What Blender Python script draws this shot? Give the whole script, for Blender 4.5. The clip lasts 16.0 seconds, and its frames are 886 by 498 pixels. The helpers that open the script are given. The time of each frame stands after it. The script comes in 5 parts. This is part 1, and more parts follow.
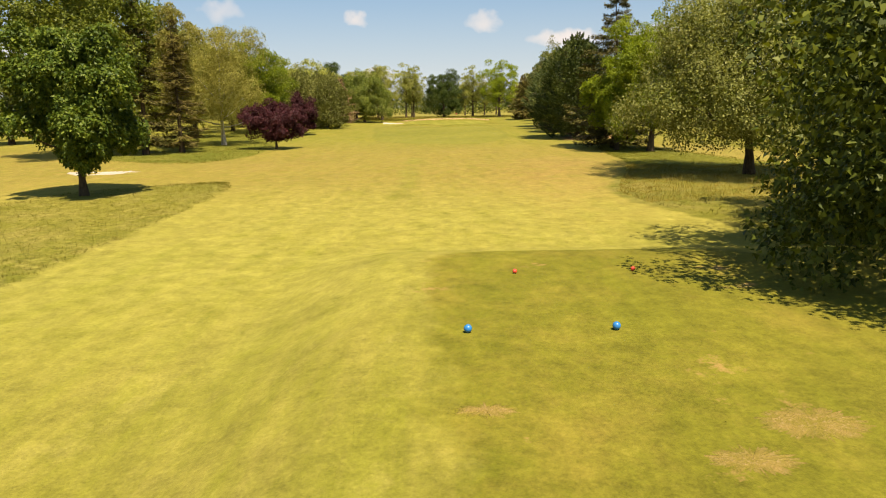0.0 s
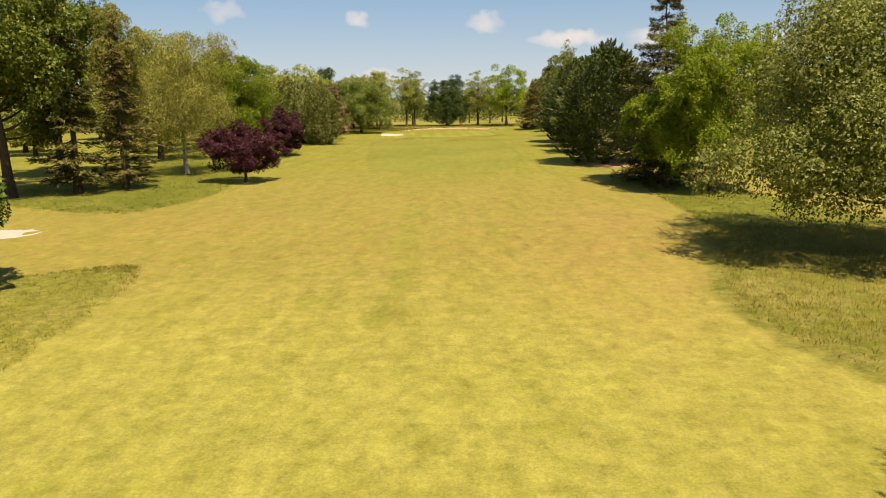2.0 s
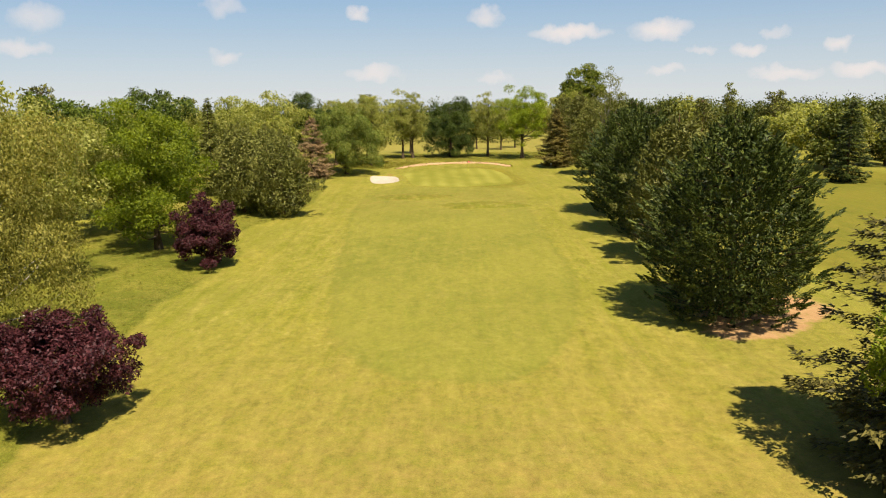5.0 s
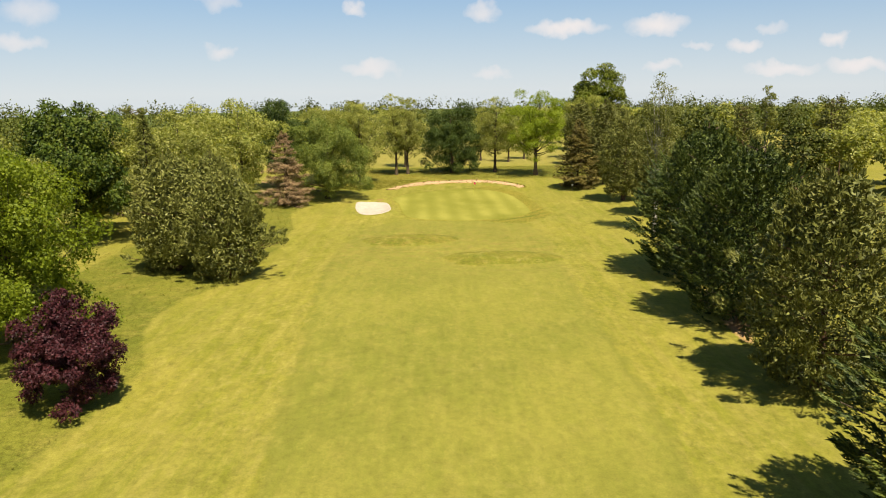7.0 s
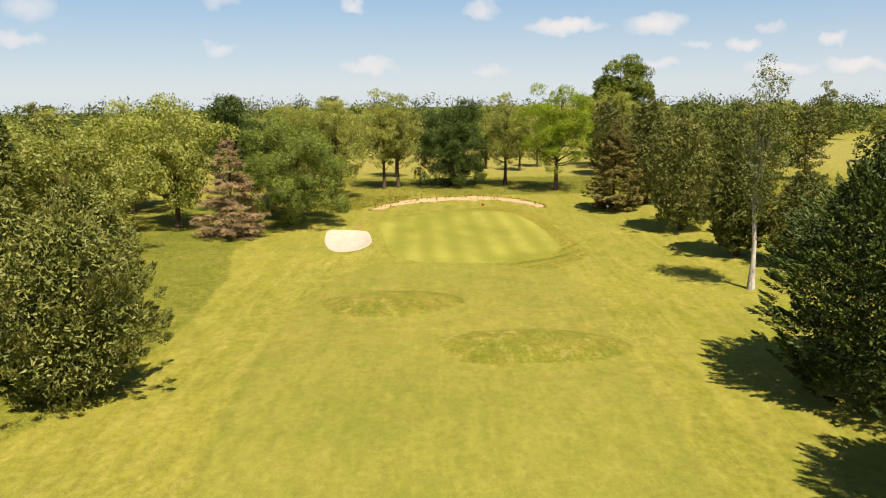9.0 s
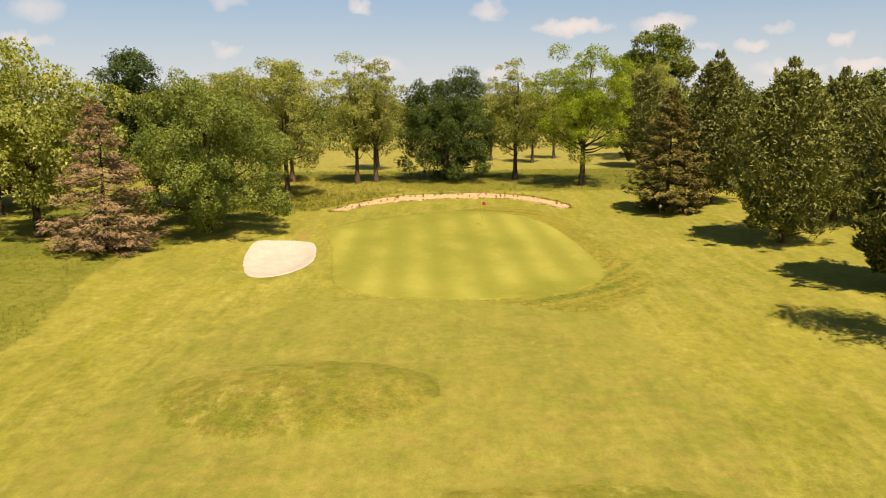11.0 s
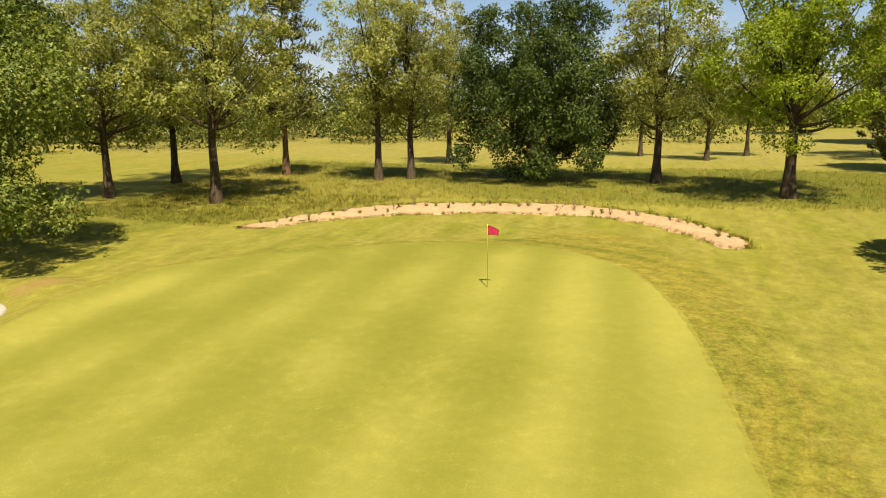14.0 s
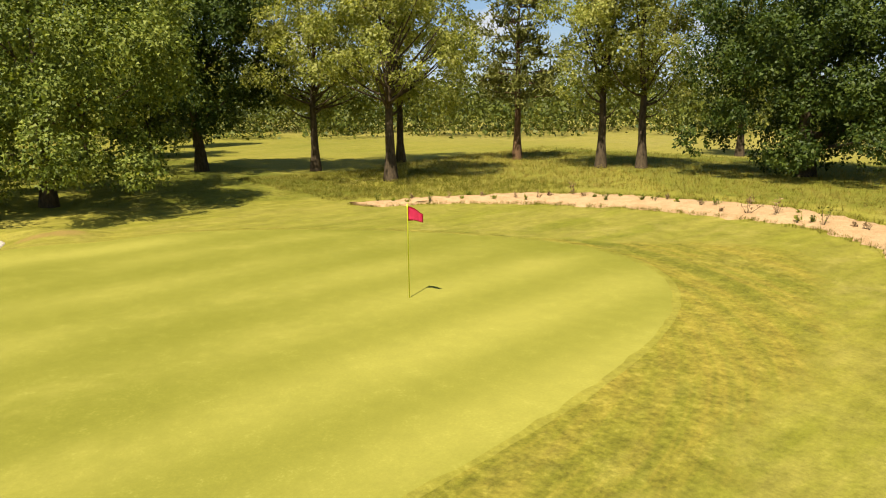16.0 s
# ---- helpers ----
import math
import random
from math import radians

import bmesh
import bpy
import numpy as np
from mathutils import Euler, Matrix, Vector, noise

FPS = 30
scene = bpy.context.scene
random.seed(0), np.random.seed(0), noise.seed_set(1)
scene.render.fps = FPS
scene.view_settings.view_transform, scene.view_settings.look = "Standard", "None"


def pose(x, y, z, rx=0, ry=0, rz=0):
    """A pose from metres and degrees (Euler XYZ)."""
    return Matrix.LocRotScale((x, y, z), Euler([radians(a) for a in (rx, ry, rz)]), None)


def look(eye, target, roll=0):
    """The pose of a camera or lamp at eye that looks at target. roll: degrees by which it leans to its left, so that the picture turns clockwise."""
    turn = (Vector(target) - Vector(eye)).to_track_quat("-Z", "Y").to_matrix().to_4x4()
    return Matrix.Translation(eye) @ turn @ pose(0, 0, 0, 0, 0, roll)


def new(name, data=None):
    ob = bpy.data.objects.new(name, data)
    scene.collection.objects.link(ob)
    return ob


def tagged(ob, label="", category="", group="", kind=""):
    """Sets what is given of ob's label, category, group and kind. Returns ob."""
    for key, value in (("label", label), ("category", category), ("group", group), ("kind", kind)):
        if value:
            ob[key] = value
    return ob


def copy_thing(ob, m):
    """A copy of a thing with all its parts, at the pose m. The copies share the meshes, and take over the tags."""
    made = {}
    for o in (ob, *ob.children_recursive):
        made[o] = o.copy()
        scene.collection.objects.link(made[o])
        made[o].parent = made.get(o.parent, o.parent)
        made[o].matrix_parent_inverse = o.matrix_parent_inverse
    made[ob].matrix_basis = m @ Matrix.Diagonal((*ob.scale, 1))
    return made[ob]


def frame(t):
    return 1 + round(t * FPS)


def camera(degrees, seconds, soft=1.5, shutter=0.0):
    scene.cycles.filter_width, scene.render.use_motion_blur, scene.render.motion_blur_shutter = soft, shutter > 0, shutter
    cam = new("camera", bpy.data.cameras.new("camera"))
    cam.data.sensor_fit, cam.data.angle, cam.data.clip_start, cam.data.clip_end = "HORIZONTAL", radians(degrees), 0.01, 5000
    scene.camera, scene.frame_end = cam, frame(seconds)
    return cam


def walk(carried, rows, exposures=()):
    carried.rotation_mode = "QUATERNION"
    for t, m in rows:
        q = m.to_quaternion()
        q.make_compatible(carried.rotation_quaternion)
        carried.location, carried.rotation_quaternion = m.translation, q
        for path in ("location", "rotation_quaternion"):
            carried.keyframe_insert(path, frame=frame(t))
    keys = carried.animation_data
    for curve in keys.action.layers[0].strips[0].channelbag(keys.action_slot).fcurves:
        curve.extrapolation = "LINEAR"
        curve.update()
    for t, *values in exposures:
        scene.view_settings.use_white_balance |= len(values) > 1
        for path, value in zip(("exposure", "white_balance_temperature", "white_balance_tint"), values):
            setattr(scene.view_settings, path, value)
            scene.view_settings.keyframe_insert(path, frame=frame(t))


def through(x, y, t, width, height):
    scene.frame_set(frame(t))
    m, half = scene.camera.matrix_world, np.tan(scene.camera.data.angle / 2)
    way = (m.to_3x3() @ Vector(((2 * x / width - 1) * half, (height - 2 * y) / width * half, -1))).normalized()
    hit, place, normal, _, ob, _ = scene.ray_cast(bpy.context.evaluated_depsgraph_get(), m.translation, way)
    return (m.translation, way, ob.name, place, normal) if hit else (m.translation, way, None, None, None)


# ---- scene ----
cam = camera(63.73, 16.0, 1.1)
# seconds, eye (x, y, z), yaw, pitch, roll
ROWS = [
    (0.0, 0.265, 0.214, 4.820, 0.092, -11.784, 0.802),
    (0.5, 0.260, 3.411, 4.978, 0.144, -11.789, 0.801),
    (1.0, 0.265, 6.817, 5.206, 0.191, -11.791, 0.775),
    (1.5, 0.048, 10.530, 5.697, 0.162, -11.722, 0.788),
    (2.0, -0.124, 14.650, 6.699, 0.214, -11.732, 0.770),
    (2.5, -0.329, 19.318, 7.720, 0.204, -11.742, 0.829),
    (3.0, -0.547, 24.240, 8.712, 0.138, -11.785, 0.937),
    (3.5, -0.589, 29.541, 9.863, 0.246, -11.820, 0.944),
    (4.0, -0.600, 35.628, 11.296, 0.320, -11.921, 0.876),
    (4.5, -0.687, 41.744, 12.621, 0.330, -11.996, 0.898),
    (5.0, -0.713, 47.800, 13.868, 0.273, -12.143, 0.865),
    (7.5, -1.670, 77.857, 15.965, -0.062, -12.568, 0.757),
    (8.0, -1.751, 84.640, 15.934, -0.109, -12.623, 0.719),
    (8.5, -1.674, 91.153, 15.774, -0.120, -12.669, 0.678),
    (9.0, -1.504, 97.923, 15.385, -0.112, -12.675, 0.610),
    (11.5, 1.190, 131.427, 9.821, 0.607, -12.579, 0.564),
    (12.0, 2.191, 139.447, 8.783, 0.927, -12.560, 0.477),
    (12.5, 3.805, 146.702, 7.901, 2.454, -12.392, 0.369),
    (13.0, 5.466, 153.259, 7.114, 6.452, -12.236, 0.347),
    (13.5, 6.785, 158.236, 6.356, 10.947, -12.003, 0.376),
    (14.0, 8.290, 162.085, 5.641, 16.262, -11.764, 0.376),
    (14.5, 10.125, 165.755, 5.025, 23.376, -11.607, 0.516),
    (15.0, 12.029, 168.838, 4.487, 30.828, -11.472, 0.612),
    (15.5, 14.140, 171.873, 4.112, 39.734, -11.388, 0.700),
    (16.0, 15.597, 174.859, 3.790, 48.806, -11.321, 0.764),
]
EXPOSURES = ((0.0, 1.28, 7000, 11), (1.5, 1.18, 6800, 10.5), (3.0, 1.11, 6850, 12), (5.2, 1.18, 6600, 10.5), (9.2, 1.25, 6450, 9), (11.5, 1.15, 7150, 15), (12.5, 1.20, 7000, 12), (13.5, 1.24, 6750, 11), (16.0, 1.27, 6500, 9))
walk(cam, [(t, pose(x, y, z, 90 + pitch, roll, yaw)) for t, x, y, z, yaw, pitch, roll in ROWS], EXPOSURES)

# ---- world, sun, exposure ----
SUN_AZIMUTH = math.atan2(0.448, -0.894)      # clockwise from +y
SUN_ELEVATION = radians(61.5)
world = bpy.data.worlds.new("sky")
scene.world = world
world.use_nodes = True


def build_sky(tree):
    """A clear summer sky with small fair-weather clouds low over the horizon."""
    n, l = tree.nodes, tree.links
    n.clear()
    out, bg = n.new("ShaderNodeOutputWorld"), n.new("ShaderNodeBackground")
    sky = n.new("ShaderNodeTexSky")
    sky.sky_type, sky.sun_disc = "NISHITA", False
    sky.sun_elevation, sky.sun_rotation = SUN_ELEVATION, SUN_AZIMUTH
    sky.air_density, sky.dust_density, sky.ozone_density = 1.0, 0.15, 2.5
    co = n.new("ShaderNodeTexCoord")
    warp = n.new("ShaderNodeTexNoise")
    warp.inputs["Scale"].default_value, warp.inputs["Detail"].default_value = 38, 7
    l.new(co.outputs["Generated"], warp.inputs["Vector"])
    sub = n.new("ShaderNodeVectorMath")
    sub.operation = "SUBTRACT"
    sub.inputs[1].default_value = (0.5, 0.5, 0.5)
    l.new(warp.outputs["Color"], sub.inputs[0])
    scale = n.new("ShaderNodeVectorMath")
    scale.operation = "SCALE"
    scale.inputs["Scale"].default_value = 0.036
    l.new(sub.outputs[0], scale.inputs[0])
    add = n.new("ShaderNodeVectorMath")
    l.new(co.outputs["Generated"], add.inputs[0])
    l.new(scale.outputs[0], add.inputs[1])
    total = None
    # azimuth, elevation, half width, half height (degrees), strength
    for az, el, w, h, k in ((9.6, 4.6, 3.4, 0.75, 1.0), (16.1, 4.5, 2.5, 1.0, 1.0), (3.0, 5.8, 1.6, 0.9, 0.75), (-16.8, 3.2, 1.2, 0.7, 0.7),
                            (-6.7, 6.1, 0.9, 0.6, 0.8), (-5.5, 1.8, 2.4, 0.8, 0.8), (22.3, 2.9, 1.3, 0.6, 0.9), (27.8, 3.1, 1.0, 0.7, 0.9),
                            (29.4, 1.4, 2.2, 0.7, 1.0), (24.8, 1.2, 2.6, 0.6, 0.9), (19.0, 3.0, 1.0, 0.4, 0.6), (23.8, 4.1, 1.1, 0.4, 0.5),
                            (3.8, 1.2, 1.6, 0.5, 0.6), (-30.0, 3.6, 1.8, 0.7, 0.7), (-16.4, 6.6, 1.6, 0.8, 0.5), (16.5, 1.6, 1.5, 0.5, 0.7),
                            (-29, 5.6, 2.0, 1.2, 0.6), (-45, 6, 3.0, 1.4, 0.7), (-60, 5, 3, 1, 0.7), (40, 4, 3, 1, 0.8), (70, 6, 4, 2, 0.8), (120, 8, 6, 3, 0.8), (-110, 7, 6, 2, 0.8), (170, 9, 6, 3, 0.8)):
        a, e = radians(az), radians(el)
        c = Vector((math.sin(a) * math.cos(e), math.cos(a) * math.cos(e), math.sin(e)))
        r, u = Vector((math.cos(a), -math.sin(a), 0)), Vector((-math.sin(a) * math.sin(e), -math.cos(a) * math.sin(e), math.cos(e)))
        d = n.new("ShaderNodeVectorMath")
        d.operation = "SUBTRACT"
        d.inputs[1].default_value = c
        l.new(add.outputs[0], d.inputs[0])
        parts = []
        for axis, size in ((r, w * 0.85), (u, h * 0.8), (c, 30.0)):
            dot = n.new("ShaderNodeVectorMath")
            dot.operation = "DOT_PRODUCT"
            dot.inputs[1].default_value = axis / radians(size)
            l.new(d.outputs[0], dot.inputs[0])
            sq = n.new("ShaderNodeMath")
            sq.operation = "MULTIPLY"
            l.new(dot.outputs["Value"], sq.inputs[0])
            l.new(dot.outputs["Value"], sq.inputs[1])
            parts.append(sq)
        s1, s2 = n.new("ShaderNodeMath"), n.new("ShaderNodeMath")
        l.new(parts[0].outputs[0], s1.inputs[0])
        l.new(parts[1].outputs[0], s1.inputs[1])
        l.new(s1.outputs[0], s2.inputs[0])
        l.new(parts[2].outputs[0], s2.inputs[1])
        m = n.new("ShaderNodeMapRange")
        m.inputs["From Min"].default_value, m.inputs["From Max"].default_value = 1.35, 0.0
        m.inputs["To Min"].default_value, m.inputs["To Max"].default_value = 0.0, k
        l.new(s2.outputs[0], m.inputs["Value"])
        if total is None:
            total = m.outputs[0]
        else:
            mx = n.new("ShaderNodeMath")
            mx.operation = "MAXIMUM"
            l.new(total, mx.inputs[0])
            l.new(m.outputs[0], mx.inputs[1])
            total = mx.outputs[0]
    mix = n.new("ShaderNodeMixRGB")
    mix.inputs["Color2"].default_value = CLOUD
    l.new(total, mix.inputs["Fac"])
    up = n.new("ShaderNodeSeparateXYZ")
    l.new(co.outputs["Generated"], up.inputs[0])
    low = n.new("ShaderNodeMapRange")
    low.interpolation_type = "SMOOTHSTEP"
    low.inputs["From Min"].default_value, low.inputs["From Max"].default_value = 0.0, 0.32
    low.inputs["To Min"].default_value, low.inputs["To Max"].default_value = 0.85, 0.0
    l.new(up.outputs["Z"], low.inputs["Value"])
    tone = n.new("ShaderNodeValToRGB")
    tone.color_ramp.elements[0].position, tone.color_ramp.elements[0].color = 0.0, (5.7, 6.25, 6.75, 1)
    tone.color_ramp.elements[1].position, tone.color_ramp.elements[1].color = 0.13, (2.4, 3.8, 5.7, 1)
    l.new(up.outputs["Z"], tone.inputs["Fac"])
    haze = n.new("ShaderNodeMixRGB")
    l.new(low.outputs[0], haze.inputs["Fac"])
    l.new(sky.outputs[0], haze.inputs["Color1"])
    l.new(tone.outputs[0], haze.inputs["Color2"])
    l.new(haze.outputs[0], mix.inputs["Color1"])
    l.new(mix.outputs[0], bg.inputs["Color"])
    bg.inputs["Strength"].default_value = SKY_STRENGTH
    l.new(bg.outputs[0], out.inputs["Surface"])


SKY_STRENGTH = 0.05
CLOUD = (7.4, 7.0, 6.9, 1)
build_sky(world.node_tree)
sun = new("sun", bpy.data.lights.new("sun", "SUN"))
sun.data.energy, sun.data.angle, sun.data.color = 4.8, radians(0.55), (1.0, 0.905, 0.75)
sun.matrix_world = look((0.448 * 50, -0.894 * 50, 50 * math.tan(SUN_ELEVATION)), (0, 0, 0))

# ---- materials ----


def material(name):
    m = bpy.data.materials.new(name)
    m.use_nodes = True
    return m, m.node_tree.nodes, m.node_tree.links, m.node_tree.nodes["Principled BSDF"]


def noise_node(n, l, vector, scale, detail=4, rough=0.55):
    t = n.new("ShaderNodeTexNoise")
    t.inputs["Scale"].default_value, t.inputs["Detail"].default_value, t.inputs["Roughness"].default_value = scale, detail, rough
    l.new(vector, t.inputs["Vector"])
    return t.outputs["Fac"]


def ramp(n, l, fac, lo, hi):
    m = n.new("ShaderNodeMapRange")
    m.inputs["From Min"].default_value, m.inputs["From Max"].default_value = lo, hi
    l.new(fac, m.inputs["Value"])
    return m.outputs[0]


def blend(n, l, fac, a, b, kind="MIX"):
    m = n.new("ShaderNodeMixRGB")
    m.blend_type = kind
    for key, v in (("Fac", fac), ("Color1", a), ("Color2", b)):
        if isinstance(v, (int, float)):
            m.inputs[key].default_value = v
        elif isinstance(v, tuple):
            m.inputs[key].default_value = (*v, 1)
        else:
            l.new(v, m.inputs[key])
    return m.outputs[0]


def stretched(n, l, vector, sx, sy, turn=0.0):
    m = n.new("ShaderNodeMapping")
    m.inputs["Scale"].default_value = (sx, sy, 1)
    m.inputs["Rotation"].default_value = (0, 0, radians(turn))
    l.new(vector, m.inputs["Vector"])
    return m.outputs[0]


def turf(n, l, v, lush, mid, dry, dryness=0.5, streak=0.3, bump=0.6, blade=9.0, stripes=0.0, bare=None, bare_at=0.8, parched=(), rings=None, flecks=0.0, spots=()):
    """The colour and grain of turf: lush, middle and dry patches at several sizes, mowing streaks, fine blades."""
    big, medium, small = noise_node(n, l, v, 0.075, 3), noise_node(n, l, stretched(n, l, v, 1.0, 0.8, 35), 0.42, 8, 0.76), noise_node(n, l, v, 2.4, 6, 0.7)
    fine = noise_node(n, l, v, blade, 5, 0.8)
    col = blend(n, l, ramp(n, l, big, 0.38, 0.62), lush, mid)
    col = blend(n, l, ramp(n, l, medium, 0.60 - 0.3 * dryness, 0.92 - 0.3 * dryness), col, dry)
    if streak:
        lines = noise_node(n, l, stretched(n, l, v, 1.3, 0.07, 4), 1.0, 5, 0.65)
        cross = noise_node(n, l, stretched(n, l, v, 0.9, 0.10, -28), 1.0, 5, 0.65)
        col = blend(n, l, streak, col, blend(n, l, ramp(n, l, lines, 0.40, 0.60), lush, dry))
        col = blend(n, l, streak * 0.6, col, blend(n, l, ramp(n, l, cross, 0.42, 0.60), lush, dry))
    if flecks:
        # bleached straw lying in the sward, and deeper green where it holds water
        wet = ramp(n, l, noise_node(n, l, stretched(n, l, v, 1.0, 0.6, 12), 0.23, 6, 0.7), 0.54, 0.70)
        col = blend(n, l, blend(n, l, 0.55 * flecks, (0, 0, 0), wet), col, tuple(c * 0.86 for c in lush))
        straw = ramp(n, l, noise_node(n, l, stretched(n, l, v, 1.0, 0.7, 24), 1.1, 7, 0.74), 0.52, 0.70)
        where = ramp(n, l, noise_node(n, l, v, 0.11, 4, 0.6), 0.36, 0.60)
        col = blend(n, l, blend(n, l, flecks, (0, 0, 0), blend(n, l, 1.0, straw, where, "MULTIPLY")), col, (0.262, 0.219, 0.054))
    for colour, cx, cy, rx, ry, most in spots:
        # a scorched or worn place with a frayed edge
        off = n.new("ShaderNodeVectorMath")
        off.operation, off.inputs[1].default_value = "SUBTRACT", (cx, cy, 0)
        l.new(v, off.inputs[0])
        far = n.new("ShaderNodeVectorMath")
        far.operation = "LENGTH"
        flat = n.new("ShaderNodeVectorMath")
        flat.operation, flat.inputs[1].default_value = "MULTIPLY", (1 / rx, 1 / ry, 0)
        l.new(off.outputs[0], flat.inputs[0])
        l.new(flat.outputs[0], far.inputs[0])
        fray = ramp(n, l, noise_node(n, l, v, 2.2 / min(rx, ry), 8, 0.75), 0.36, 0.62)
        col = blend(n, l, blend(n, l, most, (0, 0, 0), blend(n, l, 1.0, ramp(n, l, far.outputs["Value"], 1.1, 0.3), fray, "MULTIPLY")), col, colour)
    for colour, y0, y1, y2, y3, most in parched:
        # a stretch of ground that dries out before or after the rest
        xyz = n.new("ShaderNodeSeparateXYZ")
        l.new(v, xyz.inputs[0])
        zone, amount = n.new("ShaderNodeMath"), n.new("ShaderNodeMath")
        zone.operation = amount.operation = "MULTIPLY"
        l.new(ramp(n, l, xyz.outputs["Y"], y0, y1), zone.inputs[0])
        l.new(ramp(n, l, xyz.outputs["Y"], y3, y2), zone.inputs[1])
        l.new(zone.outputs[0], amount.inputs[0])
        l.new(ramp(n, l, noise_node(n, l, stretched(n, l, v, 0.9, 1.2, 20), 0.75, 8, 0.8), 0.62 - 0.3 * most, 1.02 - 0.3 * most), amount.inputs[1])
        col = blend(n, l, amount.outputs[0], col, colour)
    if rings:
        # the mower's rounds about the green
        far = n.new("ShaderNodeVectorMath")
        far.operation = "DISTANCE"
        far.inputs[1].default_value = (1.0, 178, 0)
        l.new(stretched(n, l, v, 1.15, 1, 0), far.inputs[0])
        both = n.new("ShaderNodeCombineXYZ")
        l.new(far.outputs["Value"], both.inputs[0])
        l.new(noise_node(n, l, v, 0.25, 3), both.inputs[1])
        swath = noise_node(n, l, both.outputs[0], 1.3, 4, 0.7)
        col = blend(n, l, blend(n, l, 0.65, (0, 0, 0), ramp(n, l, swath, 0.46, 0.60)), col, rings)
        col = blend(n, l, blend(n, l, 0.5, (0, 0, 0), ramp(n, l, swath, 0.47, 0.30)), col, tuple(c * 0.8 for c in lush))
    if stripes:
        w = n.new("ShaderNodeTexWave")
        w.inputs["Scale"].default_value, w.inputs["Distortion"].default_value = 2 * math.pi / 20 / 2.85, 0.9
        w.inputs["Detail"].default_value, w.inputs["Detail Scale"].default_value = 3, 0.35
        w.inputs["Phase Offset"].default_value = 3.0
        l.new(stretched(n, l, v, 1, 1, -3), w.inputs["Vector"])
        col = blend(n, l, blend(n, l, stripes, (0, 0, 0), ramp(n, l, w.outputs["Fac"], 0.05, 0.95)), col, lush)
    # clumps and blades: darker gaps, paler tips
    grain = blend(n, l, 0.58, small, fine)
    if streak:
        combed = noise_node(n, l, stretched(n, l, v, 1.5, 0.75, 62), 1.0, 7, 0.78)
        raked = noise_node(n, l, stretched(n, l, v, 1.1, 0.5, -34), 1.0, 7, 0.78)
        grain = blend(n, l, 0.42, grain, blend(n, l, 0.5, combed, raked))
    bright = n.new("ShaderNodeMapRange")
    bright.inputs["From Min"].default_value, bright.inputs["From Max"].default_value = 0.39, 0.61
    bright.inputs["To Min"].default_value, bright.inputs["To Max"].default_value = 1 - 0.5 * bump, 1 + 0.5 * bump
    l.new(grain, bright.inputs["Value"])
    col = blend(n, l, 1.0, col, bright.outputs[0], "MULTIPLY")
    # bleached tips of dry blades
    pale = tuple(min(1.0, c * 1.25 + 0.025) for c in dry)
    col = blend(n, l, blend(n, l, 0.7, (0, 0, 0), ramp(n, l, grain, 0.56, 0.74)), col, pale)
    if bare:
        col = blend(n, l, ramp(n, l, noise_node(n, l, v, 0.33, 7, 0.75), bare_at, bare_at + 0.08), col, bare)
    return col, grain


LAWN_LOOK = dict(lush=(0.124, 0.124, 0.0125), mid=(0.168, 0.150, 0.0165), dry=(0.208, 0.173, 0.036), dryness=0.5, streak=0.36, bump=0.85, blade=14.0, bare=(0.25, 0.155, 0.056), bare_at=0.70, parched=(((0.212, 0.144, 0.038), 22, 42, 68, 92, 1.0), ((0.250, 0.224, 0.044), 9, 18, 32, 46, 0.95), ((0.240, 0.190, 0.062), 222, 234, 290, 320, 0.8)), flecks=0.6, spots=(((0.225, 0.138, 0.042), 7.0, 42, 5.0, 16, 0.75), ((0.250, 0.150, 0.055), 9.5, 54, 4.0, 8, 0.6), ((0.215, 0.140, 0.038), -14, 56, 5.0, 6, 0.5)))


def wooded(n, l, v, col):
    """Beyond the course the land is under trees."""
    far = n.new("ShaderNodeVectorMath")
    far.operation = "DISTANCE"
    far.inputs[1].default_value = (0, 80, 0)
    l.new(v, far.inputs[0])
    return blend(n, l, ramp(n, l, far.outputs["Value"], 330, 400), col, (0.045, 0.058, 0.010))


